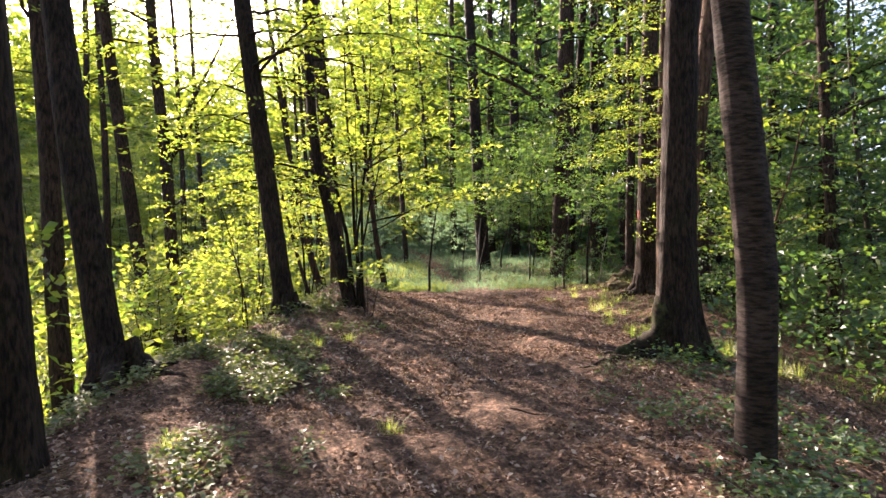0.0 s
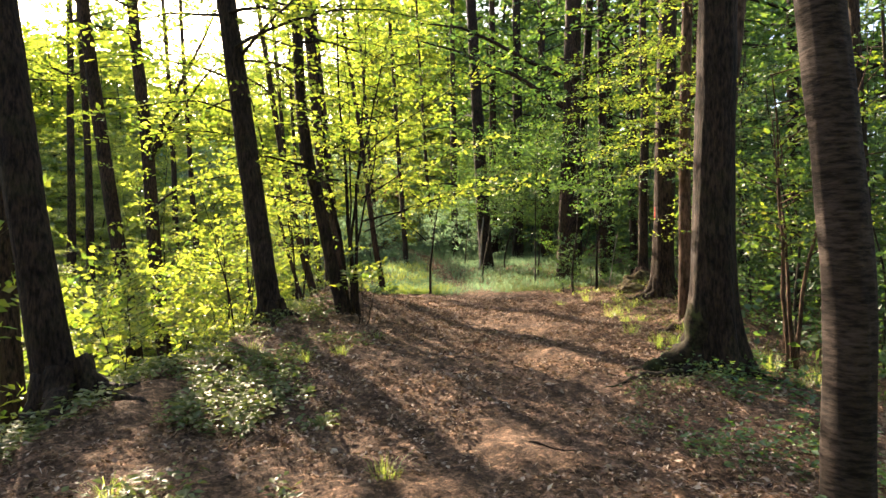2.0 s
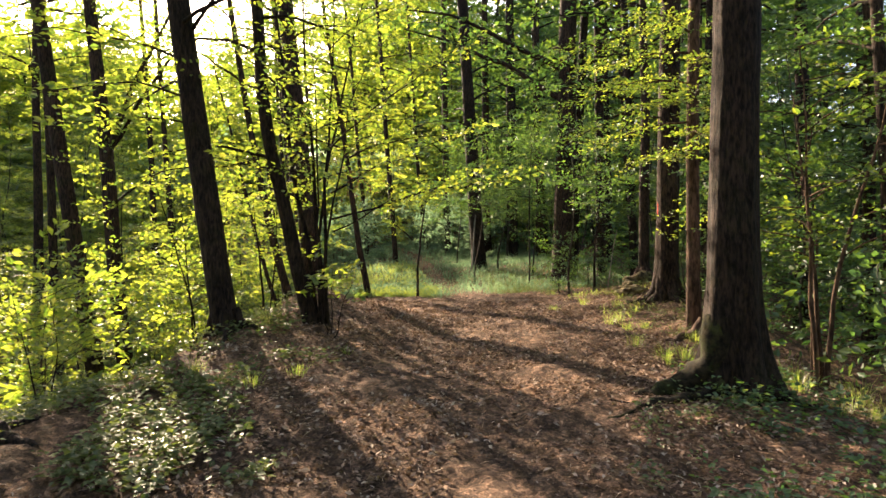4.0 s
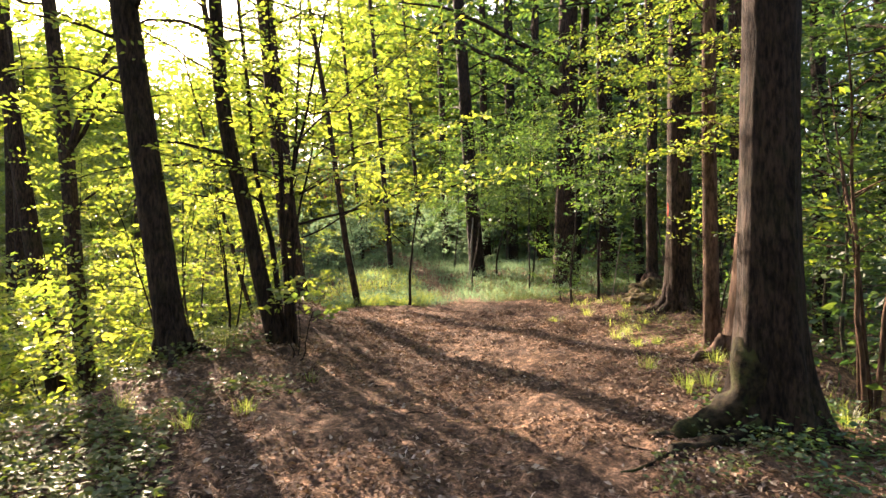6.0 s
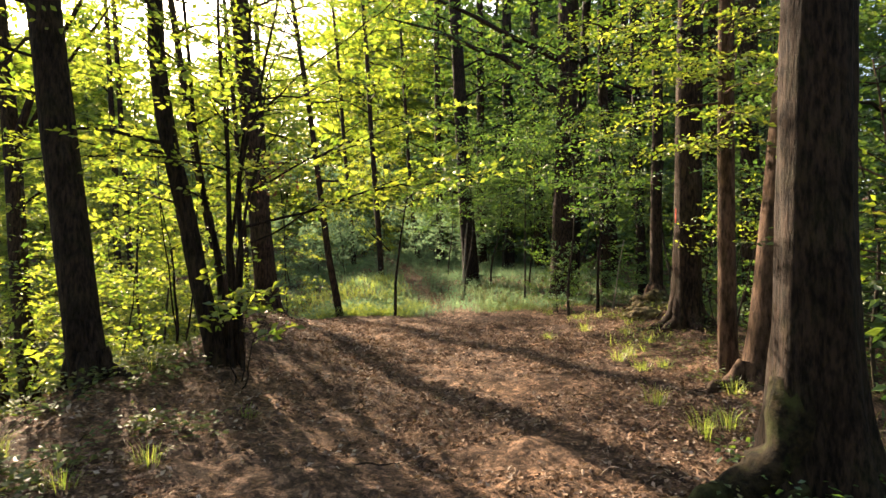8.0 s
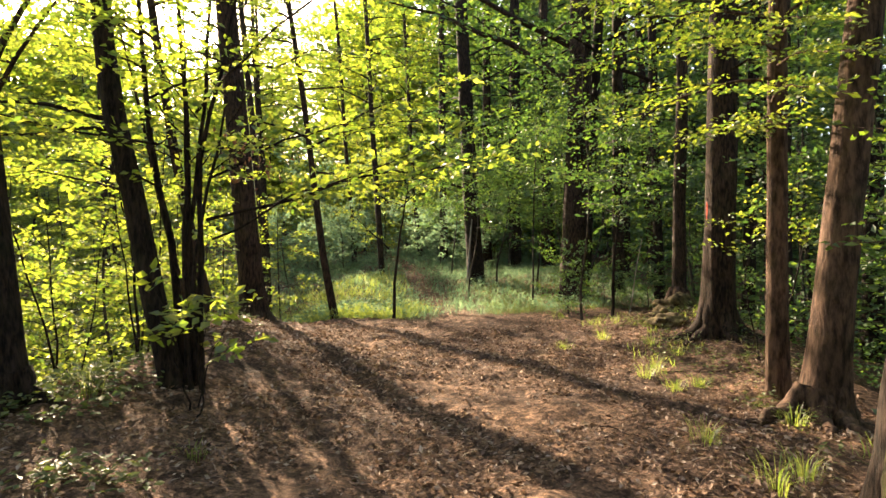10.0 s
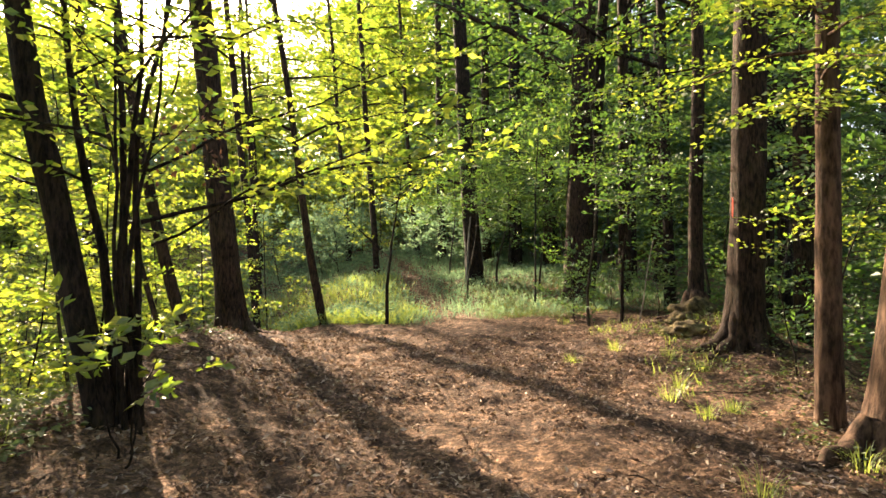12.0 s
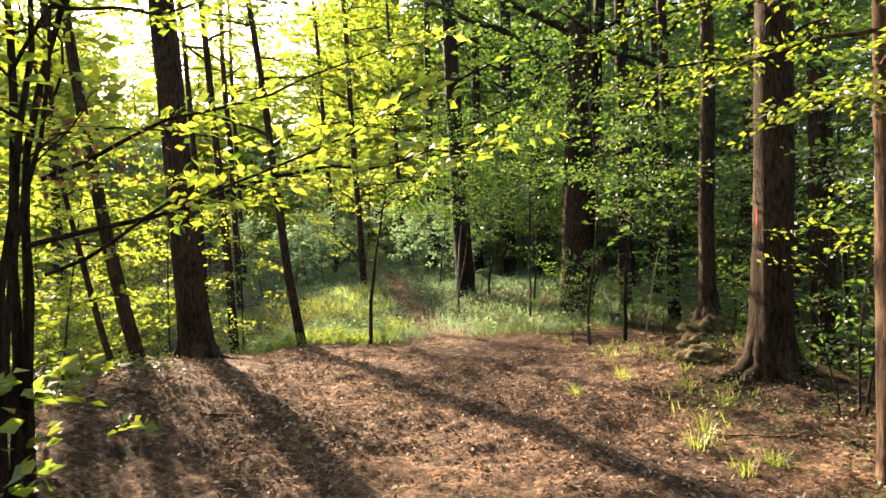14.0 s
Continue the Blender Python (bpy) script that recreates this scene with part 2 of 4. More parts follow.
def tube(path, radii, sides=8, wobble=None):
    """Verts and faces of a tapered limb along a path; wobble(angle, length) scales the radius."""
    path, radii = np.asarray(path, float), np.asarray(radii, float)
    way = unit(np.gradient(path, axis=0))
    a = unit(np.cross(way, np.array([0.31, 0.94, 0.12]) if abs(way[0][2]) > 0.7 else np.array([0, 0, 1.0])))
    b = np.cross(way, a)
    ang = np.linspace(0, 2 * np.pi, sides, endpoint=False)
    r = radii[:, None] * np.ones(sides)
    if wobble is not None:
        r = r * wobble(ang[None, :], np.linspace(0, 1, len(path))[:, None], path[:, 2:3])
    v = path[:, None] + r[..., None] * (np.cos(ang)[None, :, None] * a[:, None] + np.sin(ang)[None, :, None] * b[:, None])
    i, j = np.meshgrid(np.arange(len(path) - 1), np.arange(sides), indexing="ij")
    k = (j + 1) % sides
    f = np.stack([i * sides + j, (i + 1) * sides + j, (i + 1) * sides + k, i * sides + k], -1).reshape(-1, 4)[:, ::-1]
    return v.reshape(-1, 3), f


def joined(pieces):
    """Several (verts, faces) as one."""
    vs, fs, at = [], [], 0
    for v, f in pieces:
        vs.append(v), fs.append(f + at)
        at += len(v)
    return np.concatenate(vs), np.concatenate(fs)


def leaf_quads(at, way, up, size, wide=0.55):
    """One folded leaf of four corners at each place."""
    way = unit(way)
    side = unit(np.cross(way, up))
    up = np.cross(side, way)
    s = np.asarray(size)[:, None]
    v = np.stack([at, at + way * s * 0.48 + side * s * wide * 0.5 + up * s * 0.06, at + way * s - up * s * 0.08,
                  at + way * s * 0.48 - side * s * wide * 0.5 + up * s * 0.06], 1).reshape(-1, 3)
    return v, np.arange(len(v)).reshape(-1, 4)


def sprays(r, at, way, length, leaf, count, flat=0.25, tilt=0.55):
    """Flat sprays of leaves: each starts at a place and runs its own way; count leaves on each."""
    n = len(at)
    way = unit(way)
    up = unit(np.array([0, 0, 1.0]) + r.normal(0, flat, (n, 3)))
    side = unit(np.cross(way, up))
    up = np.cross(side, way)
    u = (np.arange(count) + r.random((n, count))) / count
    hand = np.where(np.arange(count) % 2, 1.0, -1.0)[None, :]
    off = r.random((n, count)) * 0.32 * (1.15 - u) * hand
    ln = np.asarray(length)[:, None]
    droop = -0.16 * u * u
    pos = at[:, None] + (u * ln)[..., None] * way[:, None] + (off * ln)[..., None] * side[:, None] + (droop * ln + r.normal(0, 0.02, (n, count)))[..., None] * up[:, None]
    lw = way[:, None] * (0.55 + 0.5 * r.random((n, count, 1))) + side[:, None] * (hand * (0.5 + 0.6 * r.random((n, count))))[..., None] + r.normal(0, 0.22, (n, count, 3))
    lu = up[:, None] + r.normal(0, tilt, (n, count, 3))
    sz = leaf * (0.65 + 0.6 * r.random(n * count))
    return leaf_quads(pos.reshape(-1, 3), lw.reshape(-1, 3), lu.reshape(-1, 3), sz)


def limb_path(r, start, azimuth, length, rise, steps=9, crook=0.07, droop=0.25):
    """A crooked limb from a start, out along an azimuth."""
    t = np.linspace(0, 1, steps)
    out = np.array([math.cos(azimuth), math.sin(azimuth), 0])
    side = np.array([-out[1], out[0], 0])
    p = np.asarray(start)[None] + t[:, None] * length * out + (t * rise - droop * t * t)[:, None] * length * np.array([0, 0, 1.0])
    p[1:] += np.cumsum(r.normal(0, crook * length / steps * 1.6, (steps - 1, 3)), 0)
    p += side * (np.sin(t * 3 + r.random() * 6) * 0.05 * length)[:, None]
    return p


def limb_sprays(r, path, leaf, gap, length, count, begin=0.2, flat=0.25):
    """Places and ways of the sprays along a limb."""
    seg = np.linalg.norm(np.diff(path, axis=0), axis=1)
    s = np.concatenate([[0], np.cumsum(seg)])
    n = max(2, int(s[-1] * (1 - begin) / gap))
    at_s = np.linspace(begin * s[-1], s[-1], n) + r.normal(0, gap * 0.25, n)
    at = np.stack([np.interp(at_s, s, path[:, k]) for k in range(3)], 1)
    fwd = unit(path[-1] - path[0])
    side = unit(np.cross(fwd, [0, 0, 1.0]))
    hand = np.where(np.arange(n) % 2, 1.0, -1.0)
    way = fwd * (0.45 + 0.4 * r.random((n, 1))) + side * (hand * (0.6 + 0.5 * r.random(n)))[:, None] + r.normal(0, 0.18, (n, 3))
    way[-1] = fwd
    ln = length * (0.6 + 0.7 * r.random(n))
    return at, way, ln


def part(name, me, parent, label=""):
    ob = new(name, me)
    ob.parent = parent
    if label:
        tagged(ob, label)
    return ob


def trunk_mesh(r, path, radius, top, bark, sides, rings, flare=0.0, reach=0.35, lobes=5, rough=0.05):
    """A trunk along a path of a few places, with a root flare of some lobes."""
    path = np.asarray(path, float)
    t0 = (path[:, 2] - path[0, 2]) / (path[-1, 2] - path[0, 2])
    t = np.linspace(0, 1, rings) ** 1.35
    fine = np.stack([np.interp(t, t0, path[:, k]) for k in range(3)], 1)
    for _ in range(3):
        fine[1:-1] = (fine[:-2] + 2 * fine[1:-1] + fine[2:]) / 4
    z0 = path[0, 2]
    phase, seed = r.random(4) * 6.28, r.random() * 50

    def wobble(ang, ln, z):
        up = np.maximum(z - z0, 0)
        lob = np.clip(0.5 + 0.5 * np.cos(lobes * ang + phase[0] + 0.8 * np.sin(ang + phase[1])), 0, 1) ** 1.5
        w = 1 + flare * np.exp(-up / reach) * (0.35 + 0.9 * lob) + 0.18 * flare * np.exp(-up / (reach * 3)) * lob
        w = w + rough * (vnoise(ang * 4.2 + seed, z * 1.5, 2.0) - 0.5) * 2 + rough * 0.8 * (vnoise(np.cos(ang) * 1.5 + seed, z + np.sin(ang) * 1.5, 1.3) - 0.5) * 2
        return w
    v, f = tube(fine, radius + (top - radius) * t, sides, wobble)
    return v, f


def tree(name, base, lean, h, radius, bark, label, seed, limbs=(), sides=20, rings=40, flare=0.5, reach=0.3, lobes=5, leaf_mat=None,
         leaf=0.085, bend=0.0, sink=0.25, top=0.35, gap=0.16, spray=0.42, count=13, group="", rough=0.05, route=(), forks=0, flat=0.25, tilt=0.55):
    """A tree at its base, leaning (dx, dy) per metre of height. limbs: (height, azimuth, length, rise, thickness)."""
    r = np.random.default_rng(seed)
    x, y = base
    z = ground_z(x, y)
    root = new(name)
    root.location = (x, y, z)
    hs = np.linspace(-sink, h, 7)
    wig = np.cumsum(r.normal(0, bend, (7, 2)), 0)
    wig -= wig[0]
    path = list(route) or [(lean[0] * k + w[0], lean[1] * k + w[1], k) for k, w in zip(hs, wig)]
    v, f = trunk_mesh(r, path, radius, radius * top, bark, sides, rings, flare, reach, lobes, rough)
    part("trunk", make_mesh("trunk", v, f, [bark], smooth=True), root)
    pa = np.array(path)
    at, way, ln, thin = [], [], [], []
    for k, az, length, rise, thick in limbs:
        start = [np.interp(k, pa[:, 2], pa[:, i]) for i in range(3)]
        p = limb_path(r, start, radians(az), length, rise)
        if not forks:
            v, f = tube(p, np.linspace(thick, thick * 0.2, len(p)), 6)
            part("limb", make_mesh("limb", v, f, [bark], smooth=True), root)
        else:
            thin.append(tube(p[::4], np.linspace(thick, thick * 0.2, len(p[::4])), 3))
        paths = [p]
        for i in range(forks):
            o = p[int(len(p) * r.uniform(0.25, 0.85))]
            q = limb_path(r, o, radians(az + r.choice([-1, 1]) * r.uniform(25, 75)), length * r.uniform(0.35, 0.6), rise + r.normal(0.1, 0.3), 5)
            thin.append(tube(q[::4], np.linspace(thick * 0.5, thick * 0.1, 2), 3))
            paths.append(q)
        if leaf_mat:
            for p in paths:
                a, w, g = limb_sprays(r, p, leaf, gap, spray, count)
                at.append(a), way.append(w), ln.append(g)
    if thin:
        v, f = joined(thin)
        tagged(part("branchwork", make_mesh("branchwork", v, f, [bark], smooth=True), root), kind="stuff")
    if at:
        at, way, ln = np.concatenate(at), np.concatenate(way), np.concatenate(ln)
        crown(r, root, at, way, ln, leaf, count, leaf_mat, bark, flat, tilt)
    tagged(root, label, "tree", group)
    return root


def crown(r, root, at, way, ln, leaf, count, leaf_mat, bark, flat=0.25, tilt=0.55):
    """Leaves on their twigs, as one part."""
    lv, lf = sprays(r, at, way, ln, leaf, count, flat, tilt)
    w = unit(way)
    a, b = at, at + w * ln[:, None] * 0.8 - np.array([0, 0, 0.06]) * ln[:, None]
    s = unit(np.cross(w, [0.1, 0.2, 1.0])) * 0.004
    u = np.array([0, 0, 0.004])
    s, u = s * leaf / 0.1, u * leaf / 0.1
    tv = np.stack([a - s, a + u, b + u * 0.3, b - s * 0.3], 1).reshape(-1, 3)
    tf = np.arange(len(tv)).reshape(-1, 4)
    v, f = joined([(lv, lf), (tv, tf)])
    return part("crown", make_mesh("crown", v, f, [leaf_mat, bark], np.r_[np.zeros(len(lf)), np.ones(len(tf))]), root)


def bushy_limbs(r, low, high, reach, number, rise=0.25, thick=0.02, az0=0, az1=360):
    """Limbs all round a young tree, shorter towards the top."""
    out = []
    for i in range(number):
        k = low + (high - low) * (i + r.random()) / number
        part_up = (k - low) / max(high - low, 0.1)
        out.append((k, az0 + (az1 - az0) * r.random(), reach * (1.1 - 0.75 * part_up) * (0.6 + 0.6 * r.random()), rise + 0.35 * part_up + r.normal(0, 0.12), thick * (1.1 - 0.6 * part_up)))
    return out


# ---- ground ----


def axis(lo, hi, fine, far_lo, far_hi):
    mid = np.arange(lo, hi + 1e-6, fine)
    down, up, step = [], [], fine
    p = lo
    while p > far_lo:
        step *= 1.22
        p -= step
        down.append(p)
    p, step = hi, fine
    while p < far_hi:
        step *= 1.22
        p += step
        up.append(p)
    return np.concatenate([down[::-1], mid, up])


gx, gy = axis(-3.5, 4.8, 0.062, -600, 600), axis(1.8, 17.5, 0.062, -600, 900)
X, Y = np.meshgrid(gx, gy, indexing="ij")
gv = np.stack([X, Y, height(X, Y)], -1).reshape(-1, 3)
gi, gj = np.meshgrid(np.arange(len(gx) - 1), np.arange(len(gy) - 1), indexing="ij")
q = len(gy)
gf = np.stack([gi * q + gj, (gi + 1) * q + gj, (gi + 1) * q + gj + 1, gi * q + gj + 1], -1).reshape(-1, 4)
ground = new("ground", make_mesh("ground", gv, gf, [FLOOR], smooth=True))
tagged(ground, "brown earth forest floor with a worn path along a ridge", "ground", kind="structure")

# ---- the trees beside the path ----


def canopy(seed, low, high, reach, number, thick=0.05):
    """Limbs of a high crown."""
    return bushy_limbs(np.random.default_rng(seed), low, high, reach, number, 0.3, thick)


def surface_root(owner, azimuth, length, radius, start=0.4, bark=BARK_DARK, seed=1, spread_out=0.1):
    """A root that runs from the foot of a trunk down into the ground."""
    r = np.random.default_rng(seed)
    bx, by, bz = owner.location
    t = np.linspace(0, 1, 16)
    out = np.array([math.cos(radians(azimuth)), math.sin(radians(azimuth))])
    side = np.array([-out[1], out[0]])
    d = spread_out + length * t
    xy = d[:, None] * out + (np.cumsum(r.normal(0, 0.022, 16)) * length)[:, None] * side
    gz = height(bx + xy[:, 0], by + xy[:, 1]) - bz
    rad = radius * (1 - 0.78 * t)
    z = gz + start * np.exp(-t * 6.5) + rad * (0.15 - 0.65 * t ** 3)
    v, f = tube(np.c_[xy, z], rad, 10, lambda a, l, h: 1 + 0.12 * np.sin(3 * a + 9 * l) + 0.1 * np.sin(31 * l))
    return part("root", make_mesh("root", v, f, [bark], smooth=True), owner)


# SUNNY takes the sun-bright leaf colour, HIGH the shade-dim one.
SUNNY = dict(leaf_mat=LEAF_SUNLIT, leaf=0.092, gap=0.15, spray=0.6, count=20)
HIGH = dict(leaf_mat=LEAF_SHADED, leaf=0.18, gap=0.31, spray=0.8, count=14)
# limbs: (height, azimuth, length, rise, thickness)
tree("tree", (2.2, 4.4), (-0.02, 0.02), 12, 0.138, BARK_BANDED, "leaning cherry trunk with banded grey-brown bark", 11, canopy(11, 6, 12, 3, 12), sides=36, rings=90, flare=0.2, reach=0.2, top=0.6,
     route=[(0, 0, -0.3), (0, 0, 0.5), (0.01, 0, 1.2), (-0.08, 0, 2.2), (-0.19, 0, 3.2), (-0.3, 0, 4.5), (-0.6, 0, 8), (-0.7, 0, 12)], **HIGH)
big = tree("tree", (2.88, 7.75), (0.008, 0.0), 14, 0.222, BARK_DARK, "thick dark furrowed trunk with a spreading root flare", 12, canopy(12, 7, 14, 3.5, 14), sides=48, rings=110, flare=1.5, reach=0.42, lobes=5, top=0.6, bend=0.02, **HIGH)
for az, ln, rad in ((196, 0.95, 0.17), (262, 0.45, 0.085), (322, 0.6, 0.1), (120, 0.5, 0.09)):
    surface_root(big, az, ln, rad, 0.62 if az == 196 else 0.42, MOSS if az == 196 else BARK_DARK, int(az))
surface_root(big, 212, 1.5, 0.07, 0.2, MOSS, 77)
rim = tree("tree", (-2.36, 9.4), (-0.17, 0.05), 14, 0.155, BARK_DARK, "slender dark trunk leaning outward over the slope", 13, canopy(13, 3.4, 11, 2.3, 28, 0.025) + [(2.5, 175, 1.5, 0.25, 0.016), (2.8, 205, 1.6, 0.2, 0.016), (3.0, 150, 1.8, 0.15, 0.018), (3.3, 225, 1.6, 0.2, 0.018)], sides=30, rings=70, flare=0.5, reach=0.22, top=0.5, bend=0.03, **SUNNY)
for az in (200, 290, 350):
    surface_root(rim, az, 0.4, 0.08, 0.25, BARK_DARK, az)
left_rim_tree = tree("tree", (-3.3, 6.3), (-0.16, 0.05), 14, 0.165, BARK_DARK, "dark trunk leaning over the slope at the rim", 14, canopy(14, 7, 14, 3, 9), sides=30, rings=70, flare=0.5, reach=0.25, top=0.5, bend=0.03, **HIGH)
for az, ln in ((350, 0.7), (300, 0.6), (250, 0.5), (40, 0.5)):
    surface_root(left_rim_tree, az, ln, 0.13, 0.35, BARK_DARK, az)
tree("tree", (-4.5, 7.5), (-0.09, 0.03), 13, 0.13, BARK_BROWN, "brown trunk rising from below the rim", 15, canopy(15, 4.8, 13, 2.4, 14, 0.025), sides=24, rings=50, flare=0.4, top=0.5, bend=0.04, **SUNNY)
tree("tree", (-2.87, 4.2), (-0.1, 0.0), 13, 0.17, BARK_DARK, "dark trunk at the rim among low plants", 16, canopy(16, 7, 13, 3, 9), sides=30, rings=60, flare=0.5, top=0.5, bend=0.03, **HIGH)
tree("tree", (-6.55, 14.5), (-0.115, 0.0), 16, 0.17, BARK_BROWN, "tall brown trunk standing on the wooded slope", 17, canopy(17, 8.0, 15, 2.6, 22, 0.03), sides=20, rings=50, flare=0.3, top=0.5, bend=0.06, **SUNNY)
tree("tree", (-5.75, 14.0), (-0.11, 0.0), 16, 0.15, BARK_BROWN, "forked brown trunk standing on the wooded slope", 18, canopy(18, 8.0, 15, 2.6, 22, 0.03) + [(4.9, 8, 1.5, 2.6, 0.07), (5.1, 355, 1.9, 1.5, 0.045), (4.0, 20, 1.3, 0.9, 0.03)], sides=20, rings=50, flare=0.3, top=0.5, bend=0.05, **SUNNY)
stout = tree("tree", (-2.55, 15.7), (-0.1, 0.0), 14, 0.205, BARK_BROWN, "stout dark trunk with flared roots at the rim", 19, canopy(19, 5.4, 13, 2.4, 16, 0.03), sides=36, rings=80, flare=0.7, reach=0.3, top=0.55, bend=0.03, **SUNNY)
for az in (190, 300, 345):
    surface_root(stout, az, 0.6, 0.12, 0.4, BARK_BROWN, az)
tree("tree", (-1.5, 10.1), (-0.14, 0.03), 9, 0.098, BARK_DARK, "slim leaning dark trunk rising from a hazel clump", 20, canopy(20, 3.4, 9, 2.0, 14, 0.025) + [(2.15, 165, 1.6, 0.35, 0.026), (2.05, 190, 1.7, 0.1, 0.02), (1.5, 170, 1.2, 0.5, 0.014)],
     sides=24, rings=70, flare=0.5, reach=0.2, top=0.45,
     route=[(0.1, 0, -0.3), (0, 0, 0), (-0.16, 0, 0.68), (-0.27, 0, 1.22), (-0.38, 0, 1.73), (-0.5, 0, 2.2), (-0.62, 0.02, 3.0), (-0.72, 0.1, 4.8), (-1.0, 0.1, 9)], leaf_mat=LEAF_SUNLIT, gap=0.16, leaf=0.075, count=16)
tree("tree", (-2.82, 14.7), (-0.2, 0.0), 9, 0.088, BARK_BROWN, "thin leaning trunk at the rim of the slope", 21, canopy(21, 4.2, 9, 1.8, 9, 0.025), sides=16, rings=50, flare=0.6, reach=0.2, top=0.4,
     route=[(0.08, 0, -0.3), (0, 0, 0), (-0.22, 0, 0.75), (-0.45, 0, 1.7), (-0.7, 0, 2.9), (-0.95, 0, 4.4), (-1.3, 0, 6.7), (-1.6, 0, 9)], leaf_mat=LEAF_SUNLIT, gap=0.17, leaf=0.075, count=16)
tree("tree", (-3.03, 14.6), (-0.26, 0.0), 5, 0.045, BARK_BROWN, "thin bent stem beside a leaning trunk", 321, canopy(321, 1.6, 5, 1.3, 10, 0.015), sides=12, rings=40, flare=0.4, reach=0.15, top=0.3, bend=0.03, leaf_mat=LEAF_SUNLIT, gap=0.17, leaf=0.075, count=16)
tree("tree", (-1.68, 18.5), (-0.155, 0.0), 10, 0.085, BARK_BROWN, "slim leaning trunk beside the meadow grass", 22, canopy(22, 3.0, 10, 2.2, 16, 0.03), sides=16, rings=40, flare=0.4, top=0.4, bend=0.04, leaf_mat=LEAF_SUNLIT, gap=0.17, leaf=0.085, count=16)
for k, (x, y, rad) in enumerate([(-9.2, 17.5, 0.12), (-11.5, 20.5, 0.15), (-8.4, 22.5, 0.11), (-13.5, 18.5, 0.14), (-10.5, 26, 0.13), (-5.6, 24.5, 0.1), (-10.2, 13.5, 0.12)]):
    tree("tree", (x, y), (-0.05, 0), 15, rad, BARK_BROWN, "tall thin-crowned tree rising from the slope", 120 + k, canopy(120 + k, 7.2, 15, 2.3, 13, 0.03), sides=12, rings=30, flare=0.3, top=0.4, bend=0.08, group="tall trees of the slope", **SUNNY)
for k, (x, y) in enumerate([(-4.2, 22.5), (-1.6, 27.5), (-5.8, 28), (-3.4, 33), (-7.5, 34), (-0.5, 35)]):
    tree("tree", (x, y), (-0.06, 0), 17, 0.11, BARK_BROWN, "slender tree at the edge of the meadow", 140 + k, canopy(140 + k, 7.4 if k % 2 == 0 else 5.6, 17, 2.6, 30, 0.03), sides=12, rings=30, flare=0.3, top=0.4, bend=0.08, group="trees round the meadow", leaf_mat=LEAF_HALF_SHADE, leaf=0.11, gap=0.2, spray=0.75, count=20)
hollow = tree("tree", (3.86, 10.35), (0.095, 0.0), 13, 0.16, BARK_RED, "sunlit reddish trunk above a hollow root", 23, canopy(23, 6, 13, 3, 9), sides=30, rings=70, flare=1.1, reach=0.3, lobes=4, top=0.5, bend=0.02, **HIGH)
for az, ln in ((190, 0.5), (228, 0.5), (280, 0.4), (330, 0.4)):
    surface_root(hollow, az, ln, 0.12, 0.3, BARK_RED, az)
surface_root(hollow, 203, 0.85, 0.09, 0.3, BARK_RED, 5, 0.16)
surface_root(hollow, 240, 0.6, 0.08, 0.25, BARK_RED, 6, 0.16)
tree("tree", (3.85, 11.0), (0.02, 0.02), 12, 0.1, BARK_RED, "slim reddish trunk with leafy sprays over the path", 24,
     [(2.5, 205, 1.1, 0.1, 0.014), (2.75, 250, 1.2, 0.12, 0.016), (3.0, 140, 1.4, 0.15, 0.018), (3.25, 225, 1.4, 0.1, 0.02), (3.5, 200, 1.5, 0.15, 0.02), (3.75, 260, 1.2, 0.1, 0.018),
      (4.0, 185, 1.6, 0.1, 0.02), (4.3, 220, 1.6, 0.15, 0.02), (4.6, 120, 1.3, 0.2, 0.02), (4.9, 240, 1.6, 0.2, 0.02), (5.3, 195, 1.6, 0.3, 0.02), (5.8, 275, 1.4, 0.3, 0.02), (6.4, 100, 1.4, 0.3, 0.02), (3.1, 270, 1.2, 0.05, 0.016), (3.4, 250, 1.3, 0.0, 0.018), (3.6, 285, 1.3, 0.05, 0.018), (2.6, 235, 1.0, 0.0, 0.014)],
     sides=20, rings=50, flare=0.4, top=0.5, bend=0.03, leaf_mat=LEAF_SUNLIT, leaf=0.058, gap=0.08, spray=0.42, count=20)
marked = tree("tree", (4.35, 13.5), (0.02, 0.0), 14, 0.205, BARK_BROWN, "thick straight brown trunk with a painted red mark", 25,
              [(3.3, 200, 1.9, 0.05, 0.022), (3.7, 240, 2.2, 0.1, 0.022), (4.0, 170, 1.9, 0.0, 0.024), (4.3, 215, 1.9, 0.05, 0.024), (4.6, 260, 2.2, 0.1, 0.022), (4.9, 185, 1.9, 0.05, 0.025), (5.4, 230, 1.9, 0.1, 0.025), (3.5, 290, 1.8, 0.05, 0.02), (4.2, 300, 2.0, 0.1, 0.02)],
              sides=40, rings=90, flare=0.9, reach=0.3, top=0.6, bend=0.02, leaf_mat=LEAF_HALF_SHADE, leaf=0.07, gap=0.1, spray=0.45, count=16)
for az in (170, 215, 275, 330):
    surface_root(marked, az, 0.6, 0.12, 0.35, BARK_BROWN, az)
crooked = tree("tree", (4.75, 15.95), (-0.03, 0.0), 12, 0.12, BARK_BROWN, "crooked slim trunk on a mossy root mound", 26, canopy(26, 4, 12, 2.4, 14, 0.03), sides=20, rings=60, flare=0.7, top=0.4, bend=0.08, leaf_mat=LEAF_HALF_SHADE, leaf=0.1, gap=0.2)
for az, ln in ((180, 0.6), (210, 1.1), (240, 1.4), (262, 0.9), (300, 0.6)):
    surface_root(crooked, az, ln, 0.09, 0.35, BARK_RED, az)
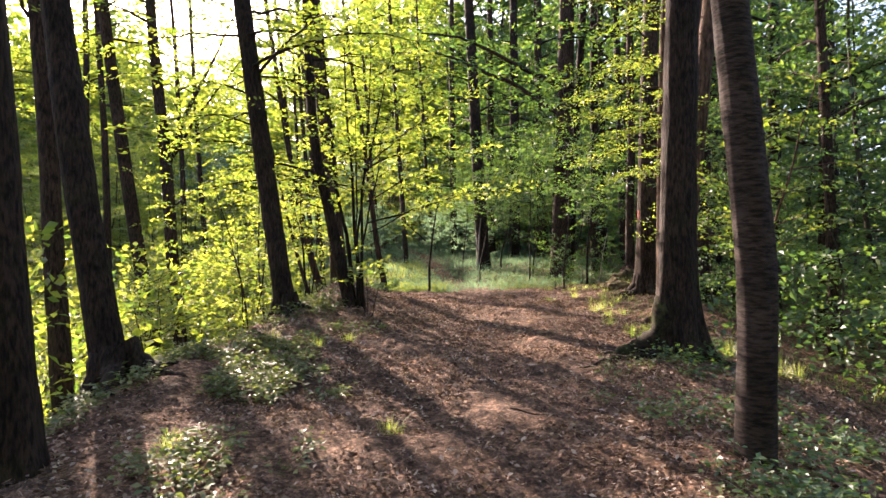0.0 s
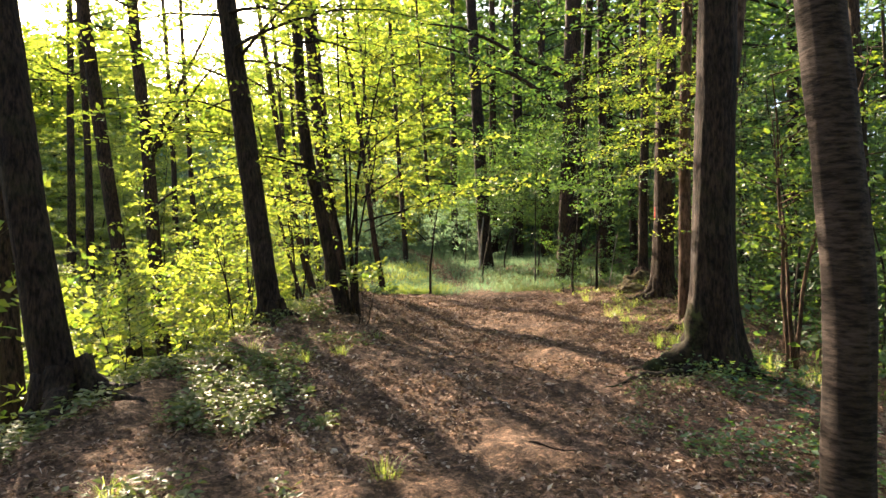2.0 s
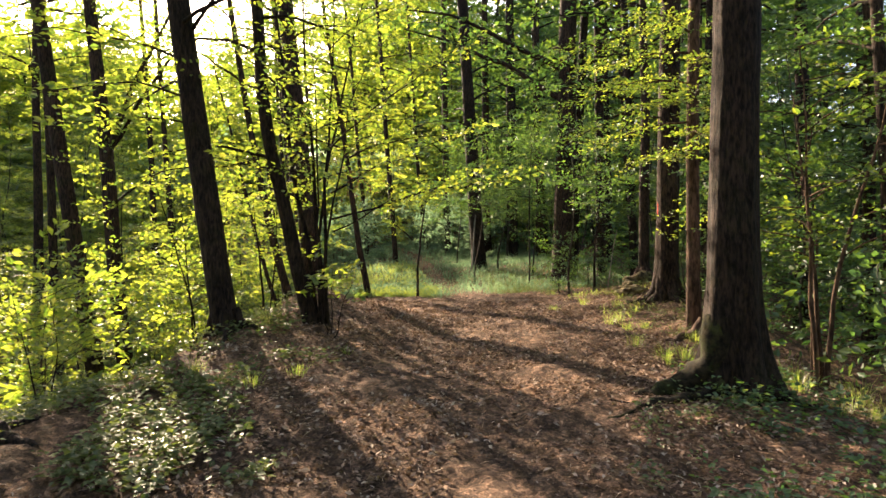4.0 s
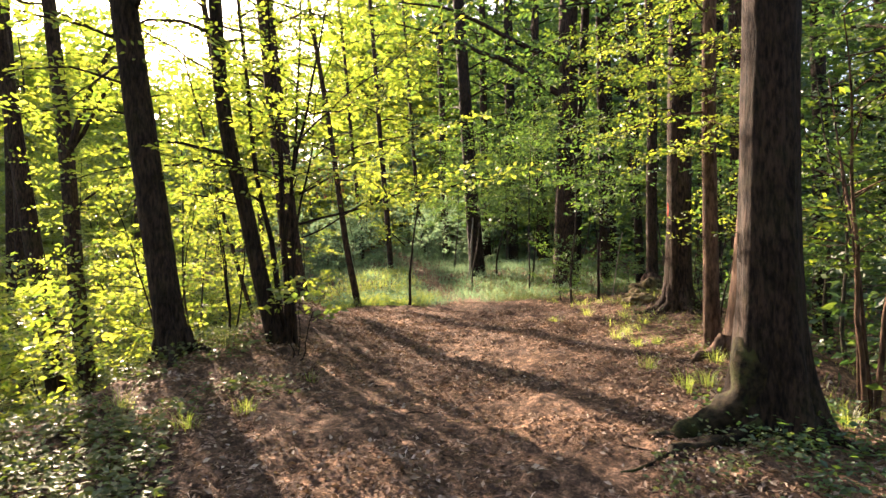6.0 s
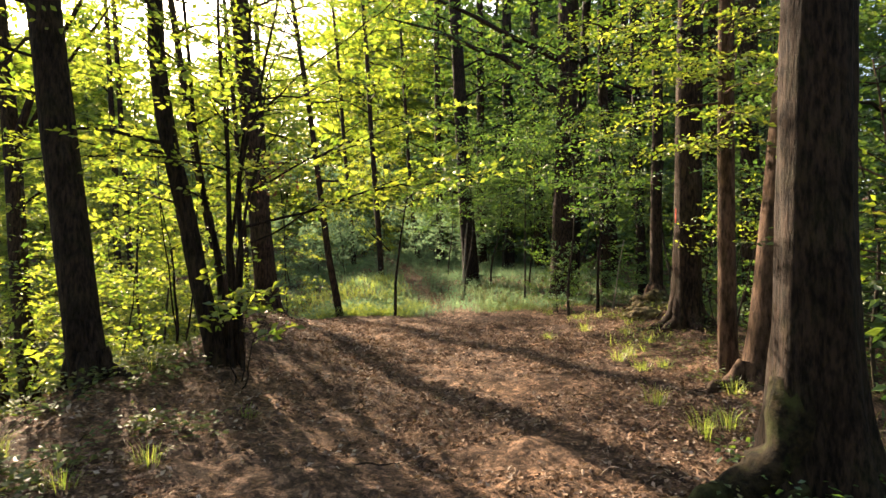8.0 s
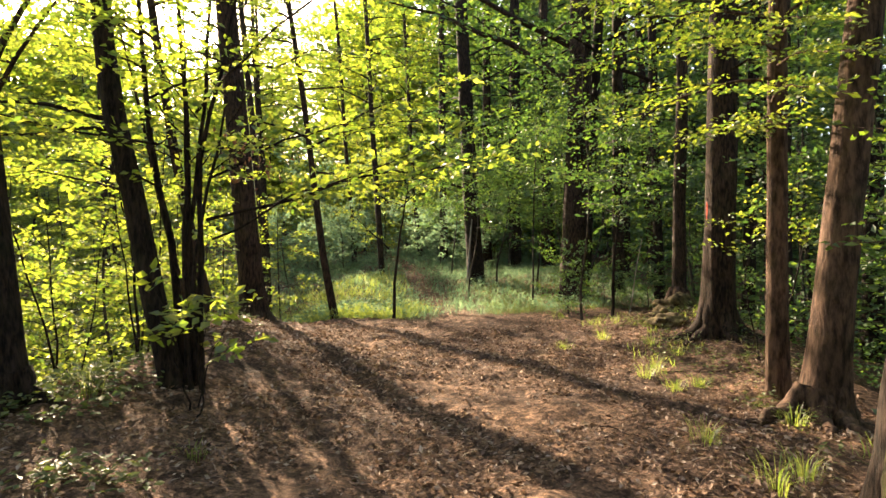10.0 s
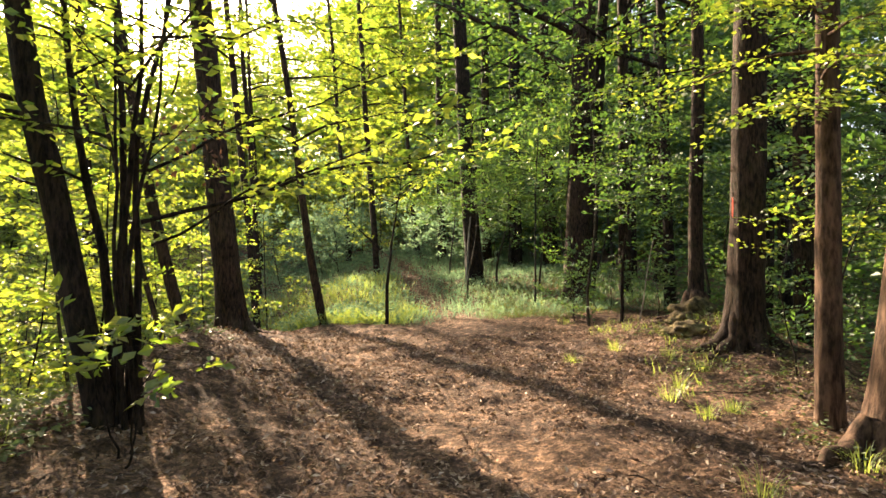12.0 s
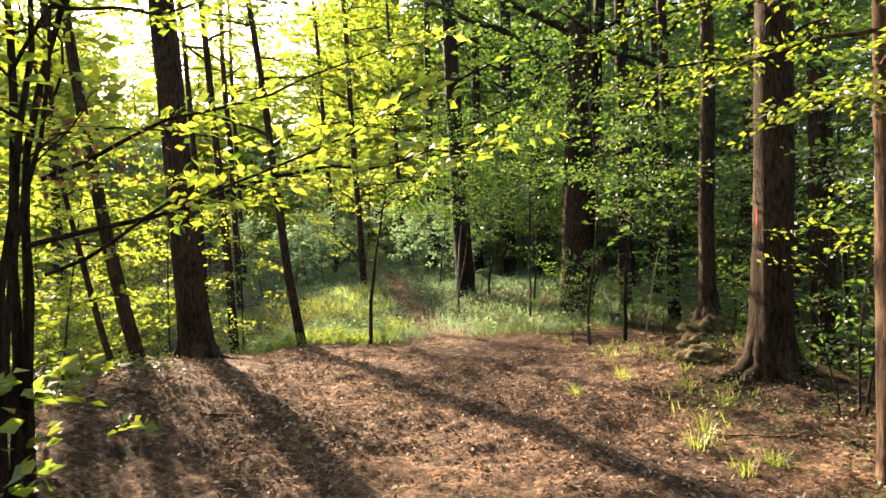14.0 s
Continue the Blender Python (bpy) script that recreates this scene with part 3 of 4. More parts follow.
tree("tree", (4.0, 21.5), (0.022, 0.0), 15, 0.34, BARK_BROWN, "thick old trunk with long crooked limbs", 27,
     [(5.6, 155, 5.5, 0.75, 0.12), (6.6, 185, 5.0, 0.6, 0.1), (5.0, 60, 3, 0.8, 0.06)] + canopy(27, 7, 15, 3.5, 14), sides=28, rings=60, flare=0.5, top=0.6, bend=0.03, **HIGH)
tree("tree", (4.42, 22.0), (0.05, 0.0), 14, 0.16, BARK_DARK, "slender dark trunk beside a thick old one", 28, canopy(28, 6, 14, 2.5, 9), sides=18, rings=40, flare=0.3, top=0.6, bend=0.04, **HIGH)
tree("tree", (1.68, 25.6), (-0.06, 0.0), 14, 0.27, BARK_DARK, "dark trunk at the edge of the meadow", 29, canopy(29, 3, 14, 3.2, 22), sides=20, rings=40, flare=0.5, top=0.6, bend=0.04, **HIGH)
for k, (x, y, rad) in enumerate([(0.6, 33, 0.18), (3.42, 30, 0.26), (4.68, 30, 0.2), (5.0, 30.5, 0.17), (5.36, 22, 0.16), (5.8, 20, 0.12), (7.1, 17, 0.2), (7.4, 19, 0.14), (2.4, 31, 0.2), (6.4, 25, 0.16),
                                 (8.2, 22, 0.17), (9.5, 18, 0.2), (8.8, 14.5, 0.13), (10.5, 24, 0.2), (7.9, 27, 0.15), (11.5, 15, 0.22), (7.6, 12.2, 0.11), (12.5, 20, 0.16), (9.0, 30, 0.2), (13, 28, 0.22)]):
    tree("tree", (x, y), (rng.normal(0, 0.03), 0), 15, rad, BARK_DARK if k % 2 else BARK_BROWN, "straight dark trunk in the shaded wood", 40 + k, canopy(40 + k, 4 + k % 4, 15, 2.6, 13),
         sides=14, rings=30, flare=0.4, top=0.6, bend=0.05, group="trunks of the shaded wood", **HIGH)

# ---- young trees with leaves, far woods ----


def young(seed, high, reach, number, leaf, leaf_mat, label, low=0.6, gap=0.16, spray=0.45, count=13, bark=BARK_GREY, radius=0.05, group="", name="young_tree", rise=0.25, forks=2):
    r = np.random.default_rng(seed)
    return tree(name, (0, 300), (0.03, 0), high, radius, bark, label, seed, bushy_limbs(r, low, high, reach, number, rise, thick=radius * 0.35), sides=8, rings=16,
                flare=0.3, leaf_mat=leaf_mat, leaf=leaf, bend=0.14, top=0.15, gap=gap, spray=spray, count=count, group=group, forks=forks, flat=0.4, tilt=0.8)


def spread(models, places, scale=(0.8, 1.25), seed=1, top=None):
    """Copies of the models; top(x, y) limits how high they reach."""
    r = np.random.default_rng(seed)
    for i, (x, y) in enumerate(places):
        ob = models[i % len(models)]
        s, z = r.uniform(*scale), ground_z(x, y)
        tall = s * r.uniform(0.9, 1.15)
        if top:
            most = max(c.bound_box[6][2] for c in ob.children)
            tall = min(tall, max(0.3, (top(x, y) * r.uniform(0.85, 1.2) - z) / most))
            s = min(s, tall * 1.7)
        ob.scale = (s, s, tall)
        copy_thing(ob, pose(x, y, z - 0.05, 0, 0, r.uniform(0, 360)))
        ob.scale = (1, 1, 1)


def drop_models(models):
    for ob in models:
        for o in (*ob.children_recursive, ob):
            bpy.data.objects.remove(o)


def scatter(n, box, seed, keep, apart=0.9):
    r = np.random.default_rng(seed)
    out = []
    for _ in range(n * 60):
        x, y = r.uniform(box[0], box[1]), r.uniform(box[2], box[3])
        if len(out) < n and keep(x, y) and all((x - a) ** 2 + (y - b) ** 2 > apart * apart for a, b in out):
            out.append((x, y))
    return out


def slope_top(x, y):
    """How high the young wood stands on the slope: lower where the evening sun comes in over it."""
    dx, dy = x - 0.8, y - 9
    s, w = -dx * 0.545 + dy * 0.839, dx * 0.839 + dy * 0.545
    if -9 < w < 20 and s > 45:
        return 0.5 + (0.33 if w < 4 else 0.26) * s
    if -9 < w < 8:
        return -0.2 + 0.3 * max(s - (10 if w > 2 else 6), 0)
    return 0.8 + 0.22 * max(s - 13, 0) if 8 <= w < 18 else 30


slope = [young(60 + k, 9.0, 2.4, 24, 0.103, LEAF_SUNLIT, "leafy young beech on the sunlit slope", gap=0.18, spray=0.6, count=21, low=0.4, group="young trees of the slope") for k in range(3)]
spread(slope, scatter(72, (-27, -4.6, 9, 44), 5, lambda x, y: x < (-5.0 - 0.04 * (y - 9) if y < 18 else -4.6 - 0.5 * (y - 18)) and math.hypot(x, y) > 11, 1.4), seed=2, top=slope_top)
wood = [young(70 + k, 9.0, 2.5, 20, 0.14, LEAF_SHADED, "leafy young hornbeam in the shaded wood", gap=0.26, spray=0.65, count=13, low=0.6, group="young trees of the wood") for k in range(3)]
spread(wood, scatter(38, (6, 26, 4, 38), 6, lambda x, y: x > right_rim(y) + 1.8 and math.hypot(x - 2, y - 5) > 10, 1.5), seed=3)
spread(wood, scatter(12, (-1, 8, 28, 40), 8, lambda x, y: x > 2.2, 1.5), seed=4)
# First two carry sunlight in the leaf colour, last two shade.
far = [young(80 + k, 16.0, 4.0, 26, 0.46, (LEAF_SUNLIT, LEAF_SHADED)[k // 2], "tall leafy tree beyond the meadow, some added unseen behind the camera", gap=0.55, spray=1.3, count=14, low=0.0, radius=0.14, group="trees beyond the meadow") for k in range(4)]
spread(far[:2], scatter(34, (-40, 4, 40, 66), 9, lambda x, y: True, 3.0), seed=5, top=slope_top)
spread(far[2:], scatter(16, (4, 28, 40, 62), 9, lambda x, y: True, 3.0), seed=5)
spread(far[2:], scatter(12, (16, 42, 16, 48), 23, lambda x, y: math.hypot(x, y) > 30, 3.0), (0.9, 1.3), seed=23)
spread(far, scatter(20, (-45, 45, 68, 100), 11, lambda x, y: True, 4.0), (1.2, 1.7), seed=9, top=slope_top)
spread(far[:2], [(d * math.sin(radians(a)), d * math.cos(radians(a))) for a, d in ((-50, 66), (-47, 72), (-44, 64), (-41, 70), (-38, 76), (-35, 66), (-32, 72), (-29, 80), (-26, 68), (-23, 74), (-20, 66), (-17, 76), (-14, 70))], (1.4, 1.7), seed=18, top=slope_top)
for kind, lo, hi in ((far[:2], 0, 17), (far[2:], 17, 28)):
    spread(kind, [(d * math.sin(radians(a)), d * math.cos(radians(a))) for a, d in [(3 * k - 52, (52, 60, 56, 66, 50)[k % 5]) for k in range(lo, hi)]], (1.2, 1.6), seed=31, top=slope_top)
spread(far[:2], [(d * math.sin(radians(a)), d * math.cos(radians(a))) for a, d in [(2.2 * k - 54, (84, 92, 80, 97)[k % 4]) for k in range(26)]], (1.6, 2.0), seed=35, top=lambda x, y: (0.34 if x < -0.4 * y else 0.33) * math.hypot(x, y))
# Unseen trees added behind the camera, to shade and close the wood.
spread(far, scatter(7, (-22, 22, -24, -6), 10, lambda x, y: True, 3.5), seed=6)
# The third bush gets its haze from the pale leaf colour.
bush = [young(90 + k, 2.2, 1.4, 16, 0.11, (LEAF_SUNLIT, LEAF_SHADED, LEAF_HAZE)[k], ("low leafy bush among the trees", "low leafy bush among the trees", "leafy bush beyond the meadow, paled with haze")[k], gap=0.2, spray=0.42, count=11, low=0.1, radius=0.025, group="bushes of the wood", name="bush", rise=0.5) for k in range(3)]
for ob in bush:
    tagged(ob, category="bush")
spread(bush[:1], scatter(26, (-13, -4.2, 5, 24), 12, lambda x, y: x < left_rim(y) - 1.9, 0.9), seed=7)
spread(bush[1:2], scatter(18, (4.5, 14, 3, 26), 13, lambda x, y: x > right_rim(y) + 2.4, 0.9), seed=8)
spread(bush[2:], scatter(20, (-8, 2.5, 29, 38), 21, lambda x, y: abs(x - np.interp(y, [24.5, 30, 36, 40], [0.0, -0.9, -2.6, -4])) > 1.1, 1.3), (0.6, 1.2), seed=19)
spread(bush[::2], scatter(26, (-22, 16, 37, 46), 14, lambda x, y: True, 1.2), (1.6, 2.6), seed=10)
mid = [young(110 + k, 5.0, 2.0, 16, 0.085, LEAF_SHADED, "slim young hornbeam with level leafy sprays", gap=0.15, spray=0.5, count=14, low=(0.7, 2.1)[k], radius=0.03, group="young hornbeams among the trunks", rise=0.1, forks=1) for k in range(2)]
spread(mid[:1], [(6.6, 15.4), (7.0, 21), (6.4, 18.9), (6.4, 12.2), (6.6, 10.2), (6.2, 4.2)], (0.8, 1.15), seed=12)
spread(mid[:1], [(7.2, 5.5), (8.4, 7.4), (7.6, 9.6), (9.2, 10.8), (8.2, 12.8), (9.8, 5.2), (10.4, 8.4), (7.4, 14.2), (9.6, 13.6), (11.4, 11)], (1.2, 1.6), seed=22)
spread(mid[1:], [(5.6, 17.6), (2.9, 21.2), (5.0, 24), (2.3, 24.3), (0.9, 28), (4.6, 26.5), (3.3, 23), (2.0, 27), (4.4, 21.2), (3.4, 17.4), (1.4, 23)], (0.9, 1.2), seed=16)
spread(bush[1:2], [(3.4, 18.5), (4.5, 19.9), (5.2, 18.8), (5.9, 16.6), (6.2, 20.5)], (0.4, 0.6), seed=13)
light = [young(114 + k, 5.2, 1.8, 20, 0.085, LEAF_SUNLIT, "slim young beech glowing in the low sun", gap=0.15, spray=0.5, count=14, low=0.5, radius=0.028, group="young beeches below the rim", rise=0.15, forks=1) for k in range(2)]
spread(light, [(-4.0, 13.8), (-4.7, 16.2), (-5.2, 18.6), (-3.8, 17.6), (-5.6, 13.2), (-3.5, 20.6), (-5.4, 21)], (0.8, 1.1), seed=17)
spread(light, [(-3.4, 33.5), (-5.2, 34), (-2.2, 36), (-8.2, 32), (-0.6, 39), (-3.6, 39), (0.6, 36.5)], (0.9, 1.3), seed=33)
# More added trees at the back, out of view, for shade.
spread(far, scatter(10, (-16, 16, -15, -3.5), 15, lambda x, y: abs(x) > 4 or y < -6, 2.5), (0.7, 1.0), seed=14)
drop_models(slope + wood + far + bush + mid + light)

# ---- hazel clump, sapling ----


def stems(name, base, label, seed, count, high, spread_out, thick, leaf_mat, category, reach=1.0, low=0.9, leaf=0.075, lean=(0, 0), number=9, gap=0.12, arms=(), routes=(), bark=None):
    """A clump of thin stems from one stool, each with leafy side shoots."""
    r = np.random.default_rng(seed)
    x, y = base
    root = new(name)
    root.location = (x, y, ground_z(x, y))
    bark = bark or BARK_DARK
    at, way, ln, thin = [], [], [], []
    for i in range(count):
        az = 6.28 * (i + r.random() * 0.6) / count
        h = high * r.uniform(0.65, 1.1)
        t = np.linspace(0, 1, 12)
        out = spread_out * r.uniform(0.4, 1.0) * h
        foot = 0.12 * count ** 0.5 * 0.5 * r.uniform(0.3, 1)
        p = np.stack([math.cos(az) * (foot + out * t ** 1.4) + lean[0] * h * t, math.sin(az) * (foot + out * t ** 1.4) + lean[1] * h * t, -0.1 + h * t], 1)
        p[1:] += np.cumsum(np.cumsum(r.normal(0, 0.012, (11, 3)), 0), 0) * np.array([1, 1, 0.2]) + np.cumsum(r.normal(0, 0.012, (11, 3)), 0)
        if routes:
            w = np.array(routes[i])
            h = w[-1, 1]
            k = -0.1 + (h + 0.1) * t
            p = np.stack([np.interp(k, w[:, 1], w[:, 0]) - x, 0.2 * math.sin(az) * (0.4 + t) + np.cumsum(r.normal(0, 0.02, 12)), k], 1)
            p[1:-1, 0] = (p[:-2, 0] + 2 * p[1:-1, 0] + p[2:, 0]) / 4 + np.cumsum(r.normal(0, 0.014, 10))
        tk = thick * (1.15 - 0.12 * i if routes else r.uniform(0.4, 1.1))
        v, f = tube(p, tk * (1 - 0.8 * t), 7)
        part("stem", make_mesh("stem", v, f, [bark], smooth=True), root)
        for j in range(number):
            k = low + (h - low) * (j + r.random()) / number
            o = [np.interp(k, p[:, 2], p[:, c]) for c in range(3)]
            q = limb_path(r, o, r.uniform(0, 6.28), reach * r.uniform(0.4, 1.0), r.uniform(0.2, 0.8), 6)
            thin.append(tube(q, np.linspace(tk * 0.3, 0.002, 6), 4))
            a, w, g = limb_sprays(r, q, leaf, gap, 0.3, 9)
            at.append(a), way.append(w), ln.append(g)
    for k, az, length, rise, tk in arms:
        q = limb_path(r, (0.1 * math.cos(radians(az)), 0.1 * math.sin(radians(az)), k), radians(az), length, rise, 12, 0.09, 0.12)
        v, f = tube(q, np.linspace(tk, 0.003, 12), 6)
        part("branch", make_mesh("branch", v, f, [bark], smooth=True), root)
        a, w, g = limb_sprays(r, q, leaf, 0.07, 0.42, 9, 0.25)
        at.append(a), way.append(w), ln.append(g)
    v, f = joined(thin)
    tagged(part("branchwork", make_mesh("branchwork", v, f, [bark], smooth=True), root), kind="stuff")
    crown(r, root, np.concatenate(at), np.concatenate(way), np.concatenate(ln), leaf, 9, leaf_mat, bark, 0.35, 0.7)
    return tagged(root, label, category)


HAZEL = [[(-1.42, -0.1), (-1.6, 1.25), (-1.68, 1.7), (-1.72, 2.2), (-1.82, 3.05), (-1.95, 4.6)], [(-1.36, -0.1), (-1.43, 0.7), (-1.54, 1.5), (-1.57, 2.3), (-1.66, 3.1), (-1.7, 4.8)],
         [(-1.3, -0.1), (-1.33, 0.9), (-1.27, 1.55), (-1.35, 2.05), (-1.1, 2.6), (-0.8, 4.2)], [(-1.33, -0.1), (-1.37, 0.8), (-1.3, 1.8), (-1.22, 2.8), (-1.18, 4.4)], [(-1.24, -0.1), (-1.3, 0.6), (-1.2, 1.3), (-1.0, 2.0), (-0.85, 3.0)],
         [(-1.4, -0.1), (-1.33, 0.5), (-1.42, 1.2), (-1.36, 2.1), (-1.46, 3.6)]]
hazel = stems("hazel_shrub", (-1.32, 10.1), "many-stemmed hazel shrub with thin dark stems", 101, 6, 4.4, 0.17, 0.034, LEAF_SUNLIT, "shrub", reach=1.2, low=1.6, number=7, routes=HAZEL,
              arms=[(1.35, 8, 2.4, 0.42, 0.016), (1.2, 345, 1.9, 0.5, 0.011), (1.7, 25, 2.4, 0.5, 0.013), (1.9, 190, 1.8, 0.3, 0.014), (2.2, 330, 2.0, 0.6, 0.012), (2.6, 60, 2.2, 0.5, 0.012)])
r101 = np.random.default_rng(102)
part("withered_leaves", make_mesh("withered_leaves", *leaf_quads(r101.normal(0, 0.12, (60, 3)) + np.array([0.5, -0.15, 1.85]), r101.normal(0, 1, (60, 3)) - np.array([0, 0, 1.0]), r101.normal(0, 1, (60, 3)), 0.03 + 0.03 * r101.random(60)), [LEAF_RED]), hazel, "withered reddish leaves")
stems("sapling", (-0.4, 18.15), "thin bent sapling with a few leaves beside the path", 103, 1, 3.0, 0.1, 0.036, LEAF_SUNLIT, "sapling", reach=0.7, low=2.3, number=6,
      routes=[[(-0.4, -0.1), (-0.44, 0.5), (-0.35, 1.3), (-0.2, 2.2), (-0.12, 2.9)]], arms=[(1.45, 160, 0.8, 1.0, 0.02), (2.3, 20, 0.9, 0.9, 0.014), (2.4, 190, 1.0, 0.8, 0.014)])
stems("sapling", (4.1, 17.8), "thin straight sapling at the edge of the wood", 104, 1, 4.2, 0.03, 0.04, LEAF_SHADED, "sapling", reach=1.1, low=1.8, number=10)
stems("hazel_shrub", (-2.5, 11.6), "loose shrub of thin stems on the slope", 105, 3, 2.8, 0.2, 0.022, LEAF_SUNLIT, "shrub", reach=1.0, low=0.8)
stems("hazel_shrub", (-4.0, 8.6), "loose shrub of thin stems on the slope", 106, 3, 2.3, 0.2, 0.015, LEAF_SUNLIT, "shrub", reach=0.8, low=0.7)
stems("hazel_shrub", (-3.9, 12.6), "loose shrub of thin stems on the slope", 107, 3, 4.6, 0.2, 0.025, LEAF_SUNLIT, "shrub", reach=1.2, low=1.0)
stems("hazel_shrub", (4.2, 8.6), "bare-stemmed shrub behind the thick trunk", 108, 4, 3.6, 0.22, 0.03, LEAF_HALF_SHADE, "shrub", reach=1.2, low=1.2, bark=BARK_RED)

stems("hazel_shrub", (4.45, 12.3), "small shrub with pale sunlit leaves between trunks", 109, 3, 2.3, 0.18, 0.014, LEAF_SUNLIT, "shrub", reach=0.7, low=1.2, leaf=0.055)

stems("hazel_shrub", (-1.2, 9.75), "low leafy hazel shoots beside the clump", 110, 3, 1.15, 0.3, 0.01, LEAF_SUNLIT, "shrub", reach=0.45, low=0.4, leaf=0.1, number=3)

# ---- ground cover ----


def on_ground(x, y, up=0.0):
    return np.stack([x, y, height(x, y) + up], 1)


def litter(name, n, box, size, wide, seed, label, mat, lift=0.012, tilt=0.4, power=1.0):
    r = np.random.default_rng(seed)
    x, y = r.uniform(box[0], box[1], n), box[2] + (box[3] - box[2]) * r.random(n) ** power
    keep = vnoise(x, y, 1.3, 6) * 0.6 + vnoise(x, y, 5.0, 8) * 0.4 > 0.34 * r.random(n) + 0.27
    x, y = x[keep], y[keep]
    n = len(x)
    az = r.random(n) * 6.28
    way = np.stack([np.cos(az), np.sin(az), r.normal(0, tilt * 0.7, n)], 1)
    ob = new(name, make_mesh(name, *leaf_quads(on_ground(x, y, lift + 0.012 * r.random(n)), way, np.array([0, 0, 1.0]) + r.normal(0, tilt, (n, 3)), size[0] + (size[1] - size[0]) * r.random(n), wide), [mat]))
    return tagged(ob, label, "leaf litter", kind="stuff")


litter("leaf_litter", 85000, (-3.6, 4.8, 1.8, 17), (0.02, 0.066), 0.5, 201, "dry brown fallen leaves scattered over the earth", LITTER, power=1.15, tilt=0.6)
litter("dry_straw", 42000, (-3.2, 4.8, 1.7, 16.5), (0.04, 0.13), 0.06, 202, "dry pale straw and needles strewn on the path", LITTER, power=1.15, tilt=0.3)


def low_plants(name, plants, seed, label, leaf, high, mat, each=10, wide=0.6, spread_out=0.1, category="plants"):
    """Small leafy plants: plants is an array of places."""
    r = np.random.default_rng(seed)
    n = len(plants)
    c = np.repeat(on_ground(plants[:, 0], plants[:, 1]), each, 0)
    tall = np.repeat(high * r.uniform(0.4, 1.2, n), each)
    az = r.random(n * each) * 6.28
    u = r.random(n * each)
    c[:, 2] += 0.015 + tall * u
    rad = spread_out * (0.2 + u * r.random(n * each))
    c[:, 0] += np.cos(az) * rad
    c[:, 1] += np.sin(az) * rad
    way = np.stack([np.cos(az), np.sin(az), r.normal(0.1, 0.25, n * each)], 1)
    v, f = leaf_quads(c, way, np.array([0, 0, 1.0]) + r.normal(0, 0.35, (n * each, 3)), leaf * r.uniform(0.6, 1.3, n * each), wide)
    return tagged(new(name, make_mesh(name, v, f, [mat])), label, category, kind="stuff")


def patch(n, box, seed, density=0.45, scale=0.9):
    r = np.random.default_rng(seed)
    x, y = r.uniform(box[0], box[1], n), r.uniform(box[2], box[3], n)
    k = vnoise(x, y, scale, seed) > density
    return np.stack([x[k], y[k]], 1)


left_bed = np.concatenate([patch(1300, (-3.5, -1.5, 2.4, 8.0), 211, 0.47, 1.3), patch(350, (-1.8, -0.9, 3, 8.6), 245, 0.6, 1.5), patch(500, (-3.4, -1.6, 8.6, 13), 212, 0.5)])
right_bed = np.concatenate([patch(800, (1.4, 4.2, 2.2, 7.6), 213, 0.52, 1.4), patch(500, (3.2, 5.4, 7, 15), 214, 0.5)])
slope_bed = patch(2000, (-10, -3.2, 3, 22), 219, 0.3, 0.5)
slope_bed = slope_bed[slope_bed[:, 0] < left_rim(slope_bed[:, 1]) - 1.3]
low_plants("low_plants", left_bed, 215, "small pale-green leafy plants covering the rim", 0.062, 0.13, LEAF_GROUND, 10)
low_plants("low_plants", right_bed, 216, "small green leafy plants at the foot of the trees", 0.045, 0.13, LEAF_GROUND, 9)
weeds = np.concatenate([patch(300, (1.7, 3.3, 3.2, 6.3), 241, 0.45, 1.4), patch(160, (2.5, 3.6, 6.3, 8.2), 242, 0.35, 1.4), patch(110, (1.9, 2.5, 2.9, 3.8), 243, 0.1)])
low_plants("low_plants", weeds, 244, "fresh green weeds in loose patches on the brown earth", 0.06, 0.2, LEAF_SHADED, 8)
low_plants("undergrowth", patch(1500, (5.0, 14, 2.5, 28), 217, 0.35, 0.5), 218, "leafy green undergrowth on the shaded wood floor", 0.07, 0.42, LEAF_SHADED, 14, spread_out=0.3)
low_plants("undergrowth", slope_bed, 220, "leafy green undergrowth on the steep slope", 0.09, 0.5, LEAF_SUNLIT, 14, spread_out=0.3)


def blades(r, places, high, each, width, splay=0.35, around=0.06):
    n = len(places) * each
    c = np.repeat(on_ground(places[:, 0], places[:, 1], -0.01), each, 0)
    c[:, :2] += r.normal(0, around, (n, 2))
    way = np.stack([r.normal(0, splay, n), r.normal(0, splay, n), np.ones(n)], 1)
    return leaf_quads(c, way, r.normal(0, 1, (n, 3)), high * r.uniform(0.45, 1.15, n), width)


r_grass = np.random.default_rng(230)
mx = patch(7500, (-9, 6.5, 18.6, 40), 231, 0.15, 0.6)
way_x = np.interp(mx[:, 1], [18, 19.5, 24.5, 30, 36, 40], [1.2, 1.05, 0.0, -0.9, -2.6, -4])
mx = mx[(abs(mx[:, 0] - way_x) > 0.32) & ((mx[:, 0] < 0.2) | (mx[:, 1] > 19.6)) & (mx[:, 0] > left_rim(mx[:, 1]) - 6)]
# Grass and herbs here are tinted blue-green in place of haze.
tagged(new("meadow_grass", make_mesh("meadow_grass", *blades(r_grass, mx, 0.3, 7, 0.045, 0.45, around=0.2), [LEAF_HAZE])), "tall meadow grass beyond the crest, tinted with bluish haze", "grass", kind="stuff")
herbs = np.concatenate([patch(2600, (-9, 4.5, 19.5, 36), 235, 0.25, 0.5), patch(400, (-3.4, -0.3, 18.3, 20.5), 236, 0.2)])
